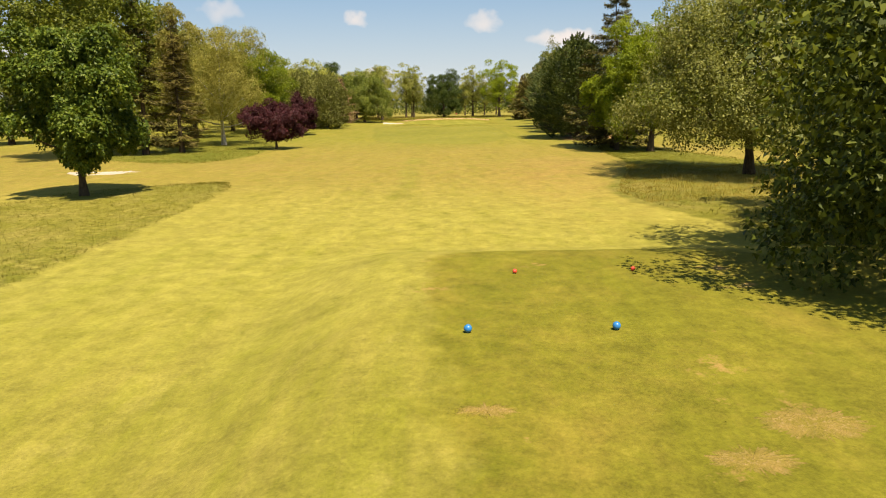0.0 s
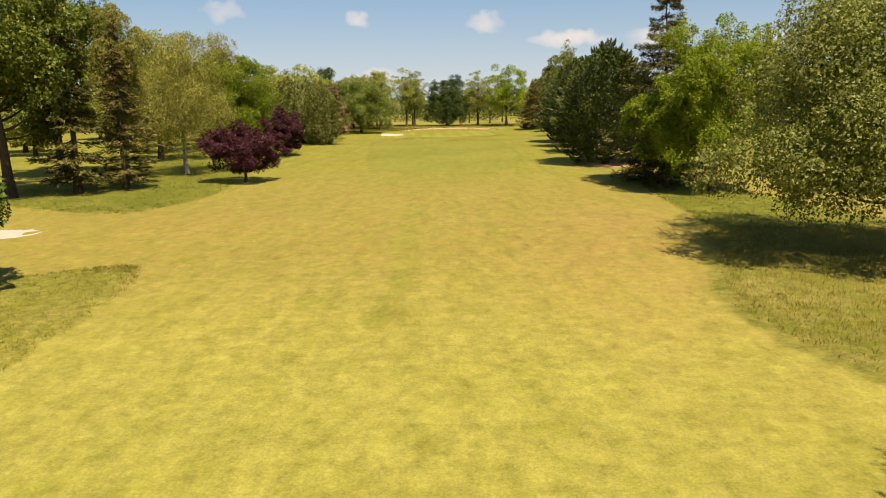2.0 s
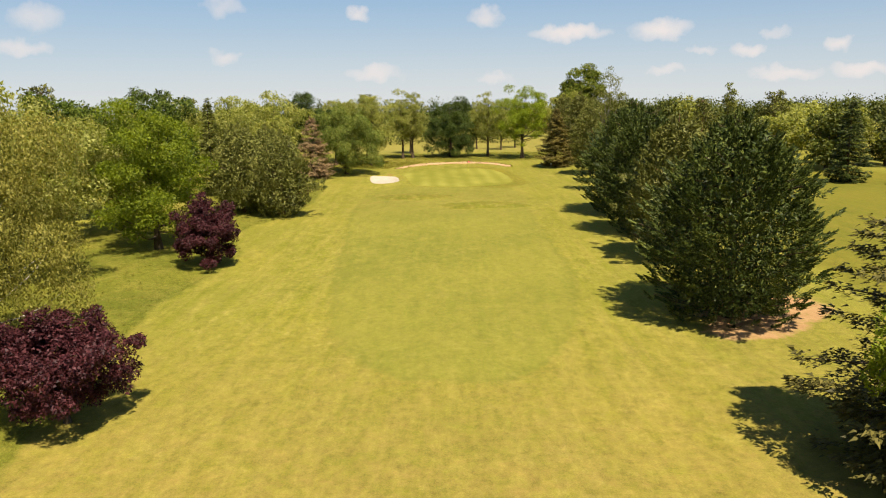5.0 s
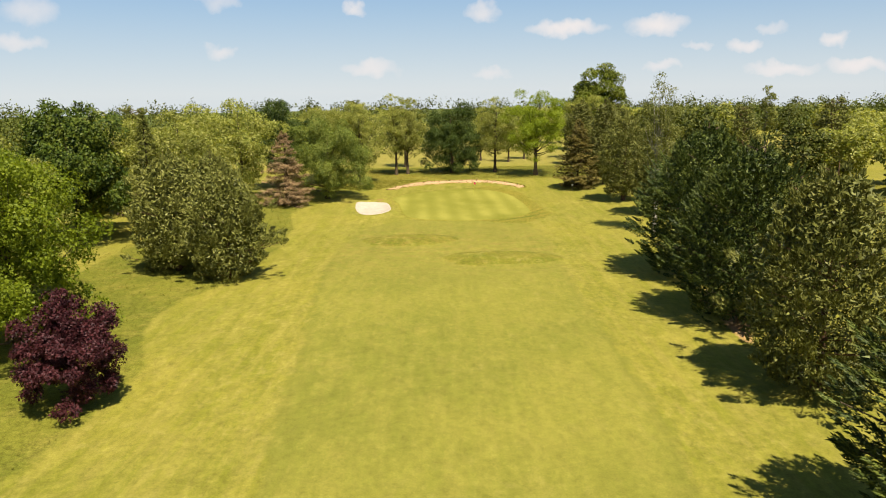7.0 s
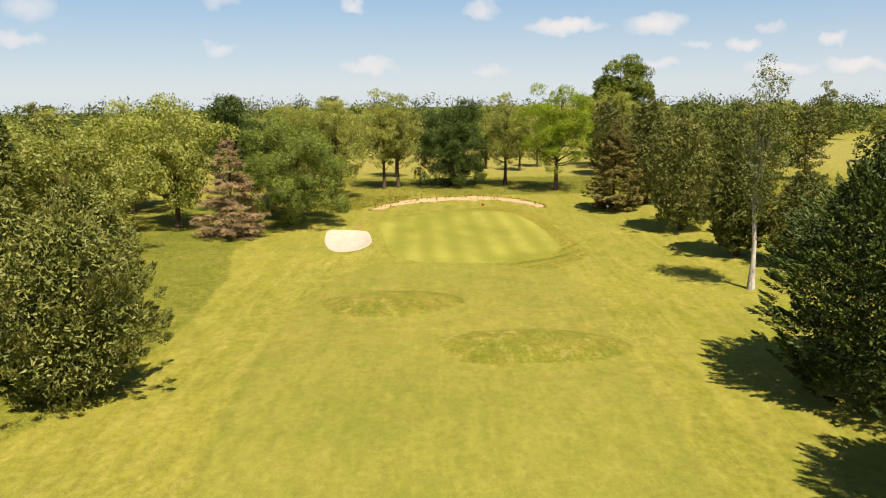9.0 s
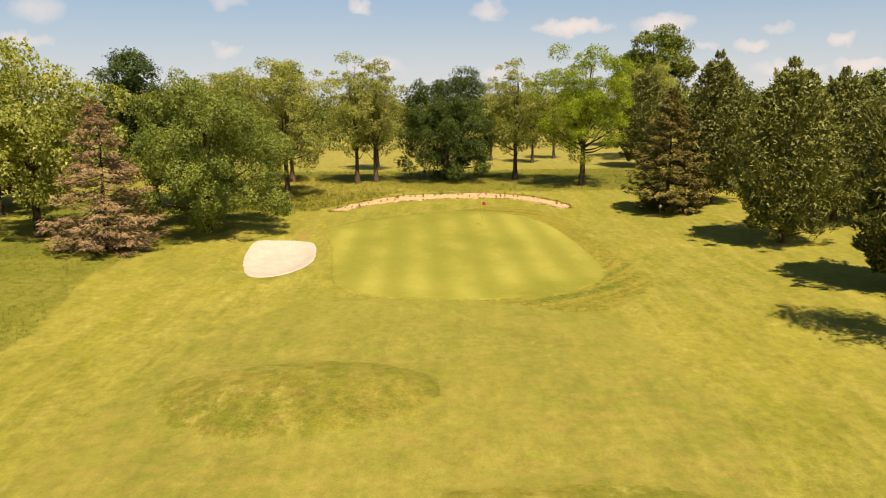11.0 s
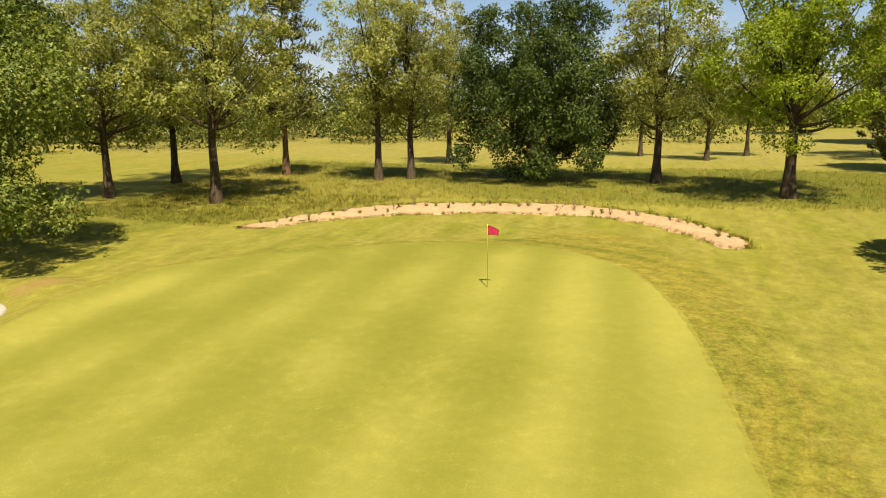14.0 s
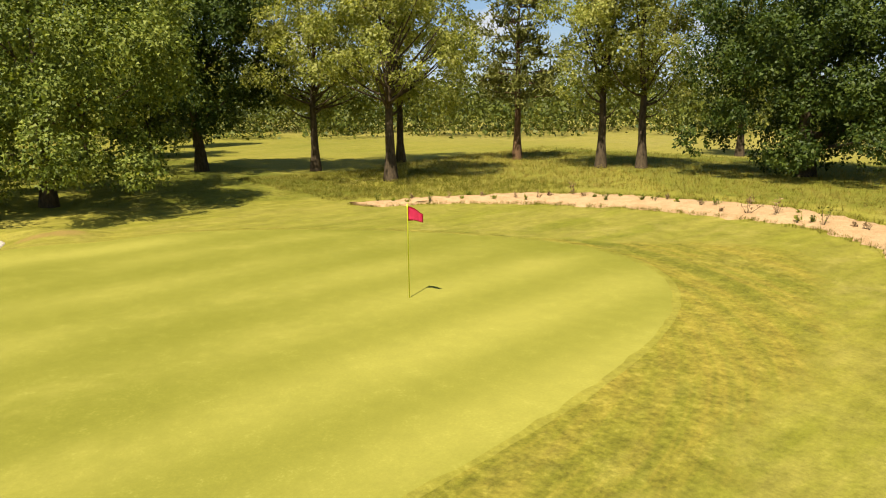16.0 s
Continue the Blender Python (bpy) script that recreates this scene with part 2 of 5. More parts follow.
def grass(name, merge=True, rim=0.0, **look_of):
    """A turf material. Where the sheet's own soft edge runs out it merges into the lawn round it."""
    m, n, l, p = material(name)
    v = n.new("ShaderNodeTexCoord").outputs["Object"]
    col, grain = turf(n, l, v, **look_of)
    if merge:
        at = n.new("ShaderNodeAttribute")
        at.attribute_name = "inside"
        wob = n.new("ShaderNodeMath")
        wob.operation = "MULTIPLY_ADD"
        l.new(ramp(n, l, noise_node(n, l, v, 0.55, 8, 0.7), 0.3, 0.7), wob.inputs[0])
        wob.inputs[1].default_value = 0.7
        l.new(at.outputs["Fac"], wob.inputs[2])
        other, _ = turf(n, l, v, **LAWN_LOOK)
        if rim:
            # the darker track of the mower's last round
            col = blend(n, l, blend(n, l, rim, (0, 0, 0), ramp(n, l, at.outputs["Fac"], 0.995, 0.80)), col, tuple(c * 0.62 for c in look_of["lush"]))
        col = blend(n, l, ramp(n, l, wob.outputs[0], 0.7, 1.15), other, col)
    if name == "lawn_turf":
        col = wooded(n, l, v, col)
    l.new(col, p.inputs["Base Color"])
    p.inputs["Roughness"].default_value, p.inputs["Specular IOR Level"].default_value = 0.9, 0.08
    # upright blade tips make a sward paler when seen along the ground
    p.inputs["Sheen Weight"].default_value, p.inputs["Sheen Roughness"].default_value = 0.16, 0.4
    p.inputs["Sheen Tint"].default_value = (1.0, 0.90, 0.16, 1)
    b = n.new("ShaderNodeBump")
    b.inputs["Strength"].default_value, b.inputs["Distance"].default_value = 0.7 * look_of["bump"], 0.06
    l.new(grain, b.inputs["Height"])
    l.new(b.outputs[0], p.inputs["Normal"])
    return m


def leaf(name, dark, mid, light, through=0.16, spread=0.35, gloss=0.18, patch_size=0.55):
    """Foliage: each leaf its own tone, clumps of lighter and darker growth, some light let through."""
    m, n, l, p = material(name)
    geo = n.new("ShaderNodeNewGeometry").outputs["Random Per Island"]
    v = n.new("ShaderNodeTexCoord").outputs["Object"]
    info = n.new("ShaderNodeObjectInfo").outputs["Random"]
    clump = noise_node(n, l, v, patch_size, 3)
    f = n.new("ShaderNodeMath")
    f.operation = "MULTIPLY_ADD"
    l.new(geo, f.inputs[0])
    f.inputs[1].default_value = 0.6
    l.new(ramp(n, l, clump, 0.2, 1.2), f.inputs[2])
    cr = n.new("ShaderNodeValToRGB")
    cr.color_ramp.elements[0].position, cr.color_ramp.elements[0].color = 0.05, (*dark, 1)
    cr.color_ramp.elements[1].position, cr.color_ramp.elements[1].color = 0.95, (*light, 1)
    e = cr.color_ramp.elements.new(0.5)
    e.color = (*mid, 1)
    l.new(f.outputs[0], cr.inputs["Fac"])
    hue = n.new("ShaderNodeHueSaturation")
    k = n.new("ShaderNodeMapRange")
    k.inputs["To Min"].default_value, k.inputs["To Max"].default_value = 1 - spread * 0.5, 1 + spread * 0.5
    l.new(info, k.inputs["Value"])
    l.new(k.outputs[0], hue.inputs["Value"])
    l.new(cr.outputs[0], hue.inputs["Color"])
    col = hue.outputs[0]
    l.new(col, p.inputs["Base Color"])
    p.inputs["Roughness"].default_value, p.inputs["Specular IOR Level"].default_value = 0.55, gloss
    tr = n.new("ShaderNodeBsdfTranslucent")
    l.new(blend(n, l, 1.0, col, (1.25, 1.2, 0.5), "MULTIPLY"), tr.inputs["Color"])
    mix = n.new("ShaderNodeMixShader")
    mix.inputs[0].default_value = through
    l.new(p.outputs[0], mix.inputs[1])
    l.new(tr.outputs[0], mix.inputs[2])
    l.new(mix.outputs[0], n["Material Output"].inputs["Surface"])
    return m


def bark(name, a, b, scale=6.0):
    m, n, l, p = material(name)
    v = n.new("ShaderNodeTexCoord").outputs["Object"]
    s = n.new("ShaderNodeMapping")
    s.inputs["Scale"].default_value = (1, 1, 0.25)
    l.new(v, s.inputs["Vector"])
    f = noise_node(n, l, s.outputs[0], scale, 6, 0.7)
    l.new(blend(n, l, ramp(n, l, f, 0.35, 0.65), a, b), p.inputs["Base Color"])
    p.inputs["Roughness"].default_value, p.inputs["Specular IOR Level"].default_value = 0.95, 0.15
    bp = n.new("ShaderNodeBump")
    bp.inputs["Strength"].default_value, bp.inputs["Distance"].default_value = 0.9, 0.05
    l.new(f, bp.inputs["Height"])
    l.new(bp.outputs[0], p.inputs["Normal"])
    return m


def earth(name, a, b, c, scale=3.0, strength=0.8, merge=None):
    m, n, l, p = material(name)
    v = n.new("ShaderNodeTexCoord").outputs["Object"]
    f, g = noise_node(n, l, v, scale, 6, 0.65), noise_node(n, l, v, scale * 9, 5, 0.7)
    col = blend(n, l, ramp(n, l, f, 0.35, 0.65), a, b)
    col = blend(n, l, ramp(n, l, g, 0.5, 0.75), col, c)
    if merge:
        at = n.new("ShaderNodeAttribute")
        at.attribute_name = "inside"
        wob = n.new("ShaderNodeMath")
        wob.operation = "MULTIPLY_ADD"
        l.new(ramp(n, l, noise_node(n, l, v, 0.9, 6, 0.75), 0.25, 0.75), wob.inputs[0])
        wob.inputs[1].default_value = 0.9
        l.new(at.outputs["Fac"], wob.inputs[2])
        other, _ = turf(n, l, v, **merge)
        col = blend(n, l, ramp(n, l, wob.outputs[0], 0.9, 1.35), other, col)
    l.new(col, p.inputs["Base Color"])
    p.inputs["Roughness"].default_value, p.inputs["Specular IOR Level"].default_value = 0.95, 0.1
    bp = n.new("ShaderNodeBump")
    bp.inputs["Strength"].default_value, bp.inputs["Distance"].default_value = strength, 0.04
    l.new(g, bp.inputs["Height"])
    l.new(bp.outputs[0], p.inputs["Normal"])
    return m


def plain(name, colour, roughness=0.5, metallic=0.0):
    m, n, l, p = material(name)
    v = n.new("ShaderNodeTexCoord").outputs["Object"]
    f = noise_node(n, l, v, 40, 4)
    l.new(blend(n, l, ramp(n, l, f, 0.3, 0.8), colour, tuple(c * 0.8 for c in colour)), p.inputs["Base Color"])
    p.inputs["Roughness"].default_value, p.inputs["Metallic"].default_value = roughness, metallic
    return m


LAWN = grass("lawn_turf", False, **LAWN_LOOK)
FAIRWAY = grass("fairway_turf", rim=0.16, lush=(0.120, 0.121, 0.016), mid=(0.155, 0.146, 0.021), dry=(0.186, 0.161, 0.029), dryness=0.45, streak=0.2, bump=0.6, blade=14.0, flecks=0.35, parched=(((0.215, 0.150, 0.036), 128, 142, 152, 165, 0.6),))
TEE_LOOK = dict(lush=(0.088, 0.090, 0.007), mid=(0.120, 0.112, 0.010), dry=(0.180, 0.138, 0.022), dryness=0.45, streak=0.1, bump=0.95, blade=16, bare=(0.30, 0.18, 0.065), bare_at=0.62)
TEE = grass("tee_turf", **TEE_LOOK)
APRON = grass("apron_turf", lush=(0.088, 0.093, 0.009), mid=(0.136, 0.122, 0.013), dry=(0.205, 0.158, 0.026), dryness=0.42, streak=0.0, bump=0.85, flecks=0.5, rings=(0.200, 0.152, 0.022))
GREEN = grass("green_turf", False, lush=(0.128, 0.126, 0.014), mid=(0.216, 0.200, 0.034), dry=(0.228, 0.206, 0.037), dryness=0.4, streak=0.0, bump=0.17, blade=22, stripes=0.58)
COLLAR = grass("collar_turf", False, lush=(0.130, 0.124, 0.014), mid=(0.170, 0.154, 0.021), dry=(0.215, 0.186, 0.032), dryness=0.5, streak=0.0, bump=0.5)
WATERED = grass("watered_turf", lush=(0.140, 0.131, 0.017), mid=(0.172, 0.150, 0.023), dry=(0.208, 0.165, 0.038), dryness=0.5, streak=0.3, bump=0.8, blade=14.0, flecks=0.5)
ROUGH = grass("rough_turf", lush=(0.078, 0.086, 0.009), mid=(0.114, 0.112, 0.013), dry=(0.175, 0.145, 0.028), dryness=0.42, streak=0.0, bump=0.85)
SIDE = grass("semi_rough_turf", lush=(0.088, 0.090, 0.008), mid=(0.118, 0.108, 0.011), dry=(0.165, 0.128, 0.020), dryness=0.45, streak=0.2, bump=0.6)
LEFT = grass("uneven_rough_turf", lush=(0.100, 0.099, 0.011), mid=(0.140, 0.125, 0.017), dry=(0.202, 0.163, 0.042), dryness=0.5, streak=0.0, bump=0.95, flecks=0.7)
MOUND = grass("mound_turf", lush=(0.086, 0.094, 0.008), mid=(0.120, 0.114, 0.011), dry=(0.185, 0.142, 0.024), dryness=0.5, streak=0.15, bump=0.9, flecks=0.8, parched=(((0.205, 0.138, 0.034), 140, 146, 154, 165, 0.5),))
HAY = grass("dry_rough_turf", lush=(0.086, 0.088, 0.009), mid=(0.120, 0.110, 0.014), dry=(0.185, 0.148, 0.036), dryness=0.5, streak=0.0, bump=0.85, parched=(((0.225, 0.176, 0.056), 29, 36, 46, 51, 0.6),))
SAND = earth("bunker_sand", (0.315, 0.270, 0.204), (0.365, 0.318, 0.250), (0.275, 0.232, 0.170), 1.2, 0.35)
MULCH = earth("bark_mulch", (0.34, 0.215, 0.105), (0.42, 0.285, 0.150), (0.21, 0.125, 0.055), 2.2, 1.0)
WORN = earth("worn_tee_turf", (0.22, 0.150, 0.042), (0.155, 0.125, 0.018), (0.29, 0.20, 0.085), 2.6, 0.8, TEE_LOOK)
SOIL = earth("bare_soil", (0.27, 0.155, 0.066), (0.33, 0.205, 0.095), (0.18, 0.110, 0.045), 1.2, 0.8, LAWN_LOOK)
SCORCHED = earth("scorched_turf", (0.185, 0.128, 0.032), (0.215, 0.150, 0.040), (0.135, 0.100, 0.022), 1.6, 0.7, LAWN_LOOK)
BLADES = leaf("grass_blades", (0.085, 0.092, 0.009), (0.122, 0.120, 0.014), (0.200, 0.168, 0.034), 0.6, 0.0, 0.1)
STRAW = leaf("dry_grass_blades", (0.175, 0.142, 0.026), (0.240, 0.188, 0.046), (0.330, 0.255, 0.085), 0.65, 0.0, 0.1)
L_MAPLE = leaf("maple_leaf", (0.0180, 0.0360, 0.0035), (0.0500, 0.0800, 0.0068), (0.1300, 0.1580, 0.0160), 0.22)
L_OAK = leaf("oak_leaf", (0.0403, 0.0605, 0.0058), (0.0922, 0.1181, 0.0101), (0.1872, 0.2016, 0.0216), 0.3)
L_FRESH = leaf("fresh_oak_leaf", (0.028, 0.043, 0.006), (0.096, 0.126, 0.017), (0.228, 0.248, 0.048), 0.36)
# oak leaf darkened: the crown's shade is put into its colour
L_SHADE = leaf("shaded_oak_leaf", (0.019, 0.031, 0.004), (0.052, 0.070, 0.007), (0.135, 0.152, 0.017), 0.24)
L_DARK = leaf("dark_oak_leaf", (0.0160, 0.0320, 0.0050), (0.0400, 0.0660, 0.0085), (0.1000, 0.1300, 0.0180), 0.26)
L_GREY = leaf("silvery_leaf", (0.050, 0.062, 0.008), (0.118, 0.130, 0.020), (0.270, 0.268, 0.075), 0.32)
L_LIME = leaf("bright_leaf", (0.062, 0.090, 0.004), (0.150, 0.196, 0.009), (0.265, 0.310, 0.022), 0.48)
L_ROBINIA = leaf("robinia_leaf", (0.080, 0.098, 0.011), (0.202, 0.220, 0.036), (0.400, 0.390, 0.120), 0.50)
L_BIRCH = leaf("birch_leaf", (0.070, 0.074, 0.011), (0.156, 0.150, 0.023), (0.295, 0.260, 0.062), 0.38, patch_size=0.9)
L_PLUM = leaf("purple_leaf", (0.012, 0.003, 0.004), (0.036, 0.008, 0.010), (0.090, 0.024, 0.026), 0.12)
L_CYPRESS = leaf("cypress_needle", (0.009, 0.016, 0.003), (0.030, 0.046, 0.007), (0.112, 0.132, 0.022), 0.05)
L_PINE = leaf("pine_needle", (0.034, 0.037, 0.006), (0.094, 0.099, 0.017), (0.188, 0.186, 0.044), 0.08)
L_SPRUCE = leaf("spruce_needle", (0.024, 0.023, 0.005), (0.072, 0.064, 0.013), (0.165, 0.138, 0.030), 0.08)
L_BROWN = leaf("larch_needle", (0.040, 0.032, 0.007), (0.105, 0.084, 0.017), (0.200, 0.160, 0.040), 0.10)
L_DEAD = leaf("dead_twig", (0.100, 0.062, 0.028), (0.180, 0.116, 0.054), (0.280, 0.190, 0.095), 0.06)
L_FAR = leaf("woodland_leaf", (0.026, 0.042, 0.006), (0.058, 0.072, 0.009), (0.108, 0.112, 0.016), patch_size=0.075)
BARK = bark("brown_bark", (0.040, 0.029, 0.017), (0.105, 0.076, 0.044), 9.0)
BARK_PALE = bark("pale_bark", (0.16, 0.135, 0.10), (0.52, 0.48, 0.40), 3.5)
BARK_RED = bark("pine_bark", (0.065, 0.038, 0.020), (0.16, 0.092, 0.048))

# ---- ground ----


def smooth(a, b, x):
    t = np.clip((x - a) / (b - a), 0, 1)
    return t * t * (3 - 2 * t)


BUNKER = [(-13.5, 170.6), (-14.5, 174.5), (-14.6, 178.0), (-13.2, 179.0), (-11.5, 179.1), (-10.0, 177.6), (-9.2, 172.5), (-9.8, 169.2), (-10.9, 168.0), (-12.4, 168.4)]
MOUNDS = ((-5.3, 149.3, 6.2, 4.3), (4.0, 139.4, 6.6, 4.2))


def height(x, y):
    """The lie of the land: a raised tee, low swells, grassy mounds short of the green and a hollow for the bunker."""
    x, y = np.asarray(x, float), np.asarray(y, float)
    z = 0.12 * np.sin(x * 0.07 + 1.3) * np.sin(y * 0.045) + 0.07 * np.sin(x * 0.19 + y * 0.11) + 0.04 * np.sin(y * 0.31 - x * 0.23)
    z = z * smooth(20, 60, y) * (1 - 0.7 * smooth(600, 900, np.hypot(x, y))) * (0.15 + 0.85 * smooth(22, 45, np.hypot(x, y - 182)))
    z -= 120 * smooth(480, 3500, np.hypot(x, y - 80))
    z += 0.88 * smooth(-4.5, -0.8, x) * (1 - smooth(11.5, 16, x)) * (1 - smooth(17.5, 24, y))
    z -= 0.58 * smooth(125, 165, y) * (1 - smooth(190, 210, y)) * (1 - smooth(14, 30, abs(x)))
    for cx, cy, a, b in MOUNDS:
        r = np.hypot((x - cx) / a, (y - cy) / b)
        z += 0.42 * (1 - smooth(0.25, 1.05, r)) - 0.12 * (1 - smooth(0.0, 0.22, abs(r - 1.05)))
    r = np.hypot((x + 11.9) / 3.0, (y - 173.6) / 6.0)
    z -= 0.45 * (1 - smooth(0.45, 1.0, r))
    z += 0.22 * (1 - smooth(0.0, 0.35, abs(r - 1.22)))
    r = np.hypot((x + 24.5) / 3.2, (y - 52.8) / 2.2)
    z -= 0.25 * (1 - smooth(0.4, 1.0, r))
    return z


def z_at(x, y):
    return float(height(x, y))


def mesh_from(name, verts, faces, mat, smooth_faces=True):
    """A mesh of quads or triangles from arrays."""
    me = bpy.data.meshes.new(name)
    verts, faces = np.asarray(verts, np.float32), np.asarray(faces, np.int32)
    k = faces.shape[1]
    me.vertices.add(len(verts))
    me.vertices.foreach_set("co", verts.ravel())
    me.loops.add(faces.size)
    me.loops.foreach_set("vertex_index", faces.ravel())
    me.polygons.add(len(faces))
    me.polygons.foreach_set("loop_start", np.arange(0, faces.size, k, dtype=np.int32))
    me.polygons.foreach_set("use_smooth", np.full(len(faces), smooth_faces))
    me.materials.append(mat)
    me.update(calc_edges=True)
    return me


def softness(me, values):
    """How far inside its own edge each point of a sheet lies, from 0 to 1."""
    a = me.attributes.new("inside", "FLOAT", "POINT")
    a.data.foreach_set("value", np.asarray(values, np.float32).ravel())


def grid_faces(rows, cols, wrap=False):
    i, j = np.meshgrid(np.arange(rows - 1), np.arange(cols if wrap else cols - 1), indexing="ij")
    i, j = i.ravel(), j.ravel()
    k = (j + 1) % cols
    return np.stack([i * cols + j, i * cols + k, (i + 1) * cols + k, (i + 1) * cols + j], 1)


def curve_closed(points, per=12):
    """A smooth closed line through the points."""
    p = np.asarray(points, float)
    out = []
    for k in range(len(p)):
        a, b, c, d = p[k - 1], p[k], p[(k + 1) % len(p)], p[(k + 2) % len(p)]
        for t in np.linspace(0, 1, per, endpoint=False):
            out.append(0.5 * (2 * b + (c - a) * t + (2 * a - 5 * b + 4 * c - d) * t * t + (3 * b - a - 3 * c + d) * t ** 3))
    return np.array(out)


def patch(name, points, mat, lift, rings=14, per=14, ragged=0.06, soft=0.8):
    """A draped piece of turf or sand inside a closed line, its rim turned down into the ground."""
    line = curve_closed(points, per)
    rnd = np.random.RandomState(len(line) + int(lift * 1000))
    c = line.mean(0)
    out = (line - c) / np.linalg.norm(line - c, axis=1)[:, None]
    line = line + out * rnd.normal(0, ragged, len(line))[:, None]
    reach = np.linalg.norm(line - c, axis=1)
    rows, inside, low = [], [], 0.6 * lift if soft < 0.3 else 0.003
    for f in np.r_[0.001, 1 - (1 - np.linspace(0, 1, rings)[1:]) ** 1.7]:
        q = c + (line - c) * f
        rim = smooth(0, soft, reach * (1 - f))
        rows.append(np.c_[q, height(q[:, 0], q[:, 1]) + lift * rim + low * (1 - rim)])
        inside.append(rim)
    if soft < 0.3:
        edge = rows[-1].copy()
        edge[:, :2] += out * 0.03
        edge[:, 2] -= 0.10
        rows.append(edge)
        inside.append(inside[-1])
    me = mesh_from(name, np.concatenate(rows), grid_faces(len(rows), len(line), True), mat)
    softness(me, np.concatenate(inside))
    return tagged(new(name, me), kind="structure")


def strip(name, left, right, y0, y1, mat, lift, cols=22, step=0.8, ragged=0.08, soft=1.2):
    """A draped strip of turf between two sides, each given as (y, x) pairs."""
    rnd = np.random.RandomState(int(y0 * 7 + y1) % 1000)
    ys = np.arange(y0, y1 + step / 2, step)
    lx, rx = np.interp(ys, *zip(*left)), np.interp(ys, *zip(*right))
    k = np.ones(7) / 7
    lx = np.convolve(np.pad(lx, 3, "edge"), k, "valid") + rnd.normal(0, ragged, len(ys))
    rx = np.convolve(np.pad(rx, 3, "edge"), k, "valid") + rnd.normal(0, ragged, len(ys))
    u = np.linspace(-1, 1, cols)
    f = (np.sign(u) * (1 - (1 - abs(u)) ** 1.6) + 1) / 2
    x = lx[:, None] + (rx - lx)[:, None] * f
    y = np.repeat(ys[:, None], len(f), 1)
    rim = smooth(0, soft, np.minimum(np.minimum(x - lx[:, None], rx[:, None] - x), np.minimum(y - y0, y1 - y)))
    z = height(x, y) + lift * rim + 0.004 * (1 - rim)
    me = mesh_from(name, np.stack([x, y, z], -1).reshape(-1, 3), grid_faces(len(ys), len(f)), mat)
    softness(me, rim)
    return tagged(new(name, me), kind="structure")


gx = np.r_[-4000, -2500, -1500, -900, -500, -300, np.arange(-200, -60, 8), np.arange(-60, -20, 1.0), np.arange(-20, 15, 0.6), np.arange(15, 60, 1.5), np.arange(60, 200, 8), 200, 300, 500, 900, 1500, 2500, 4000]
gy = np.r_[-4000, -2500, -1500, -900, -500, -300, -150, -80, np.arange(-40, 2, 1.0), np.arange(2, 26, 0.5), np.arange(26, 130, 2.0), np.arange(130, 160, 0.7), np.arange(160, 186, 0.5), np.arange(186, 204, 0.75), np.arange(204, 260, 2.0), np.arange(260, 500, 10), 500, 900, 1500, 2500, 4000]
GX, GY = np.meshgrid(gx, gy)
ground = new("ground", mesh_from("ground", np.stack([GX, GY, height(GX, GY)], -1).reshape(-1, 3), grid_faces(len(gy), len(gx)), LAWN))
tagged(ground, "mown golf course turf with dry yellow patches", "grass", kind="structure")

EDGE_R = [(10, 11.8), (24, 11.2), (27, 10.6), (33, 8.4), (37, 7.9), (42, 9.4), (52, 12.9), (62, 13.9), (72, 15.2), (80, 18)]
FAR_R = [(10, 30), (40, 34), (47, 34), (49, 27), (60, 23), (72, 21), (80, 20)]
EDGE_L1, FAR_L1 = [(-30, -10.6), (17, -11), (36, -11), (41, -11.6), (44, -13.2)], [(-30, -26), (10, -26), (30, -24), (40, -21), (44, -14.5)]
EDGE_L2 = [(59, -20), (61, -18.6), (65, -17.2), (70, -16.9), (87, -19), (95, -20), (103, -18.6), (111, -18.4), (119, -22), (125, -22), (129, -19.8), (136, -18.4), (143, -18.5), (157, -19.0), (168, -22), (176, -20), (184, -17.5), (190, -14.5), (197, -12.5)]
FAR_L2 = [(59, -23), (64, -34), (100, -40), (130, -36), (170, -36), (197, -40)]
tagged(strip("rough_grass_right", EDGE_R, FAR_R, 10, 51, HAY, 0.05), "tall dry golden rough grass beside the tee", "grass")
tagged(strip("rough_grass_verge", EDGE_R, FAR_R, 49.6, 80, ROUGH, 0.045), "green rough grass between the fairway and the trees", "grass")
tagged(strip("rough_grass_left", FAR_L1, EDGE_L1, -30, 44, LEFT, 0.05, soft=1.2), "uneven green and dry rough grass", "grass")
tagged(strip("rough_grass_wood", FAR_L2, EDGE_L2, 59, 197, ROUGH, 0.05, soft=1.5), "long green rough grass under the trees", "grass")
tagged(strip("rough_grass_back", [(197, -40), (201, -9), (203, -1), (226, -30)], [(197, 40), (201, 30), (203, 30), (226, 30)], 203, 224, ROUGH, 0.05), "long grass behind the green under the trees", "grass")
tagged(strip("rough_grass_side", [(55, 40), (62, 27), (80, 25), (100, 27), (150, 29), (215, 33), (230, 40)], [(55, 44), (62, 60), (80, 72), (150, 76), (215, 70), (230, 44)], 55, 230, SIDE, 0.04, soft=3.0), "darker green semi-rough beyond the conifers", "grass")
FAIR_L = [(80, -2), (81.5, -5), (85, -7.6), (92, -9.4), (105, -11.2), (118, -12), (130, -13.4), (143, -13.6), (153, -13), (160, -11), (164, -7)]
FAIR_R = [(80, 1.5), (81.5, 4.2), (85, 6.3), (92, 8.6), (103, 10.3), (122, 10.0), (140, 10.6), (153, 11.2), (160, 10), (164, 6)]
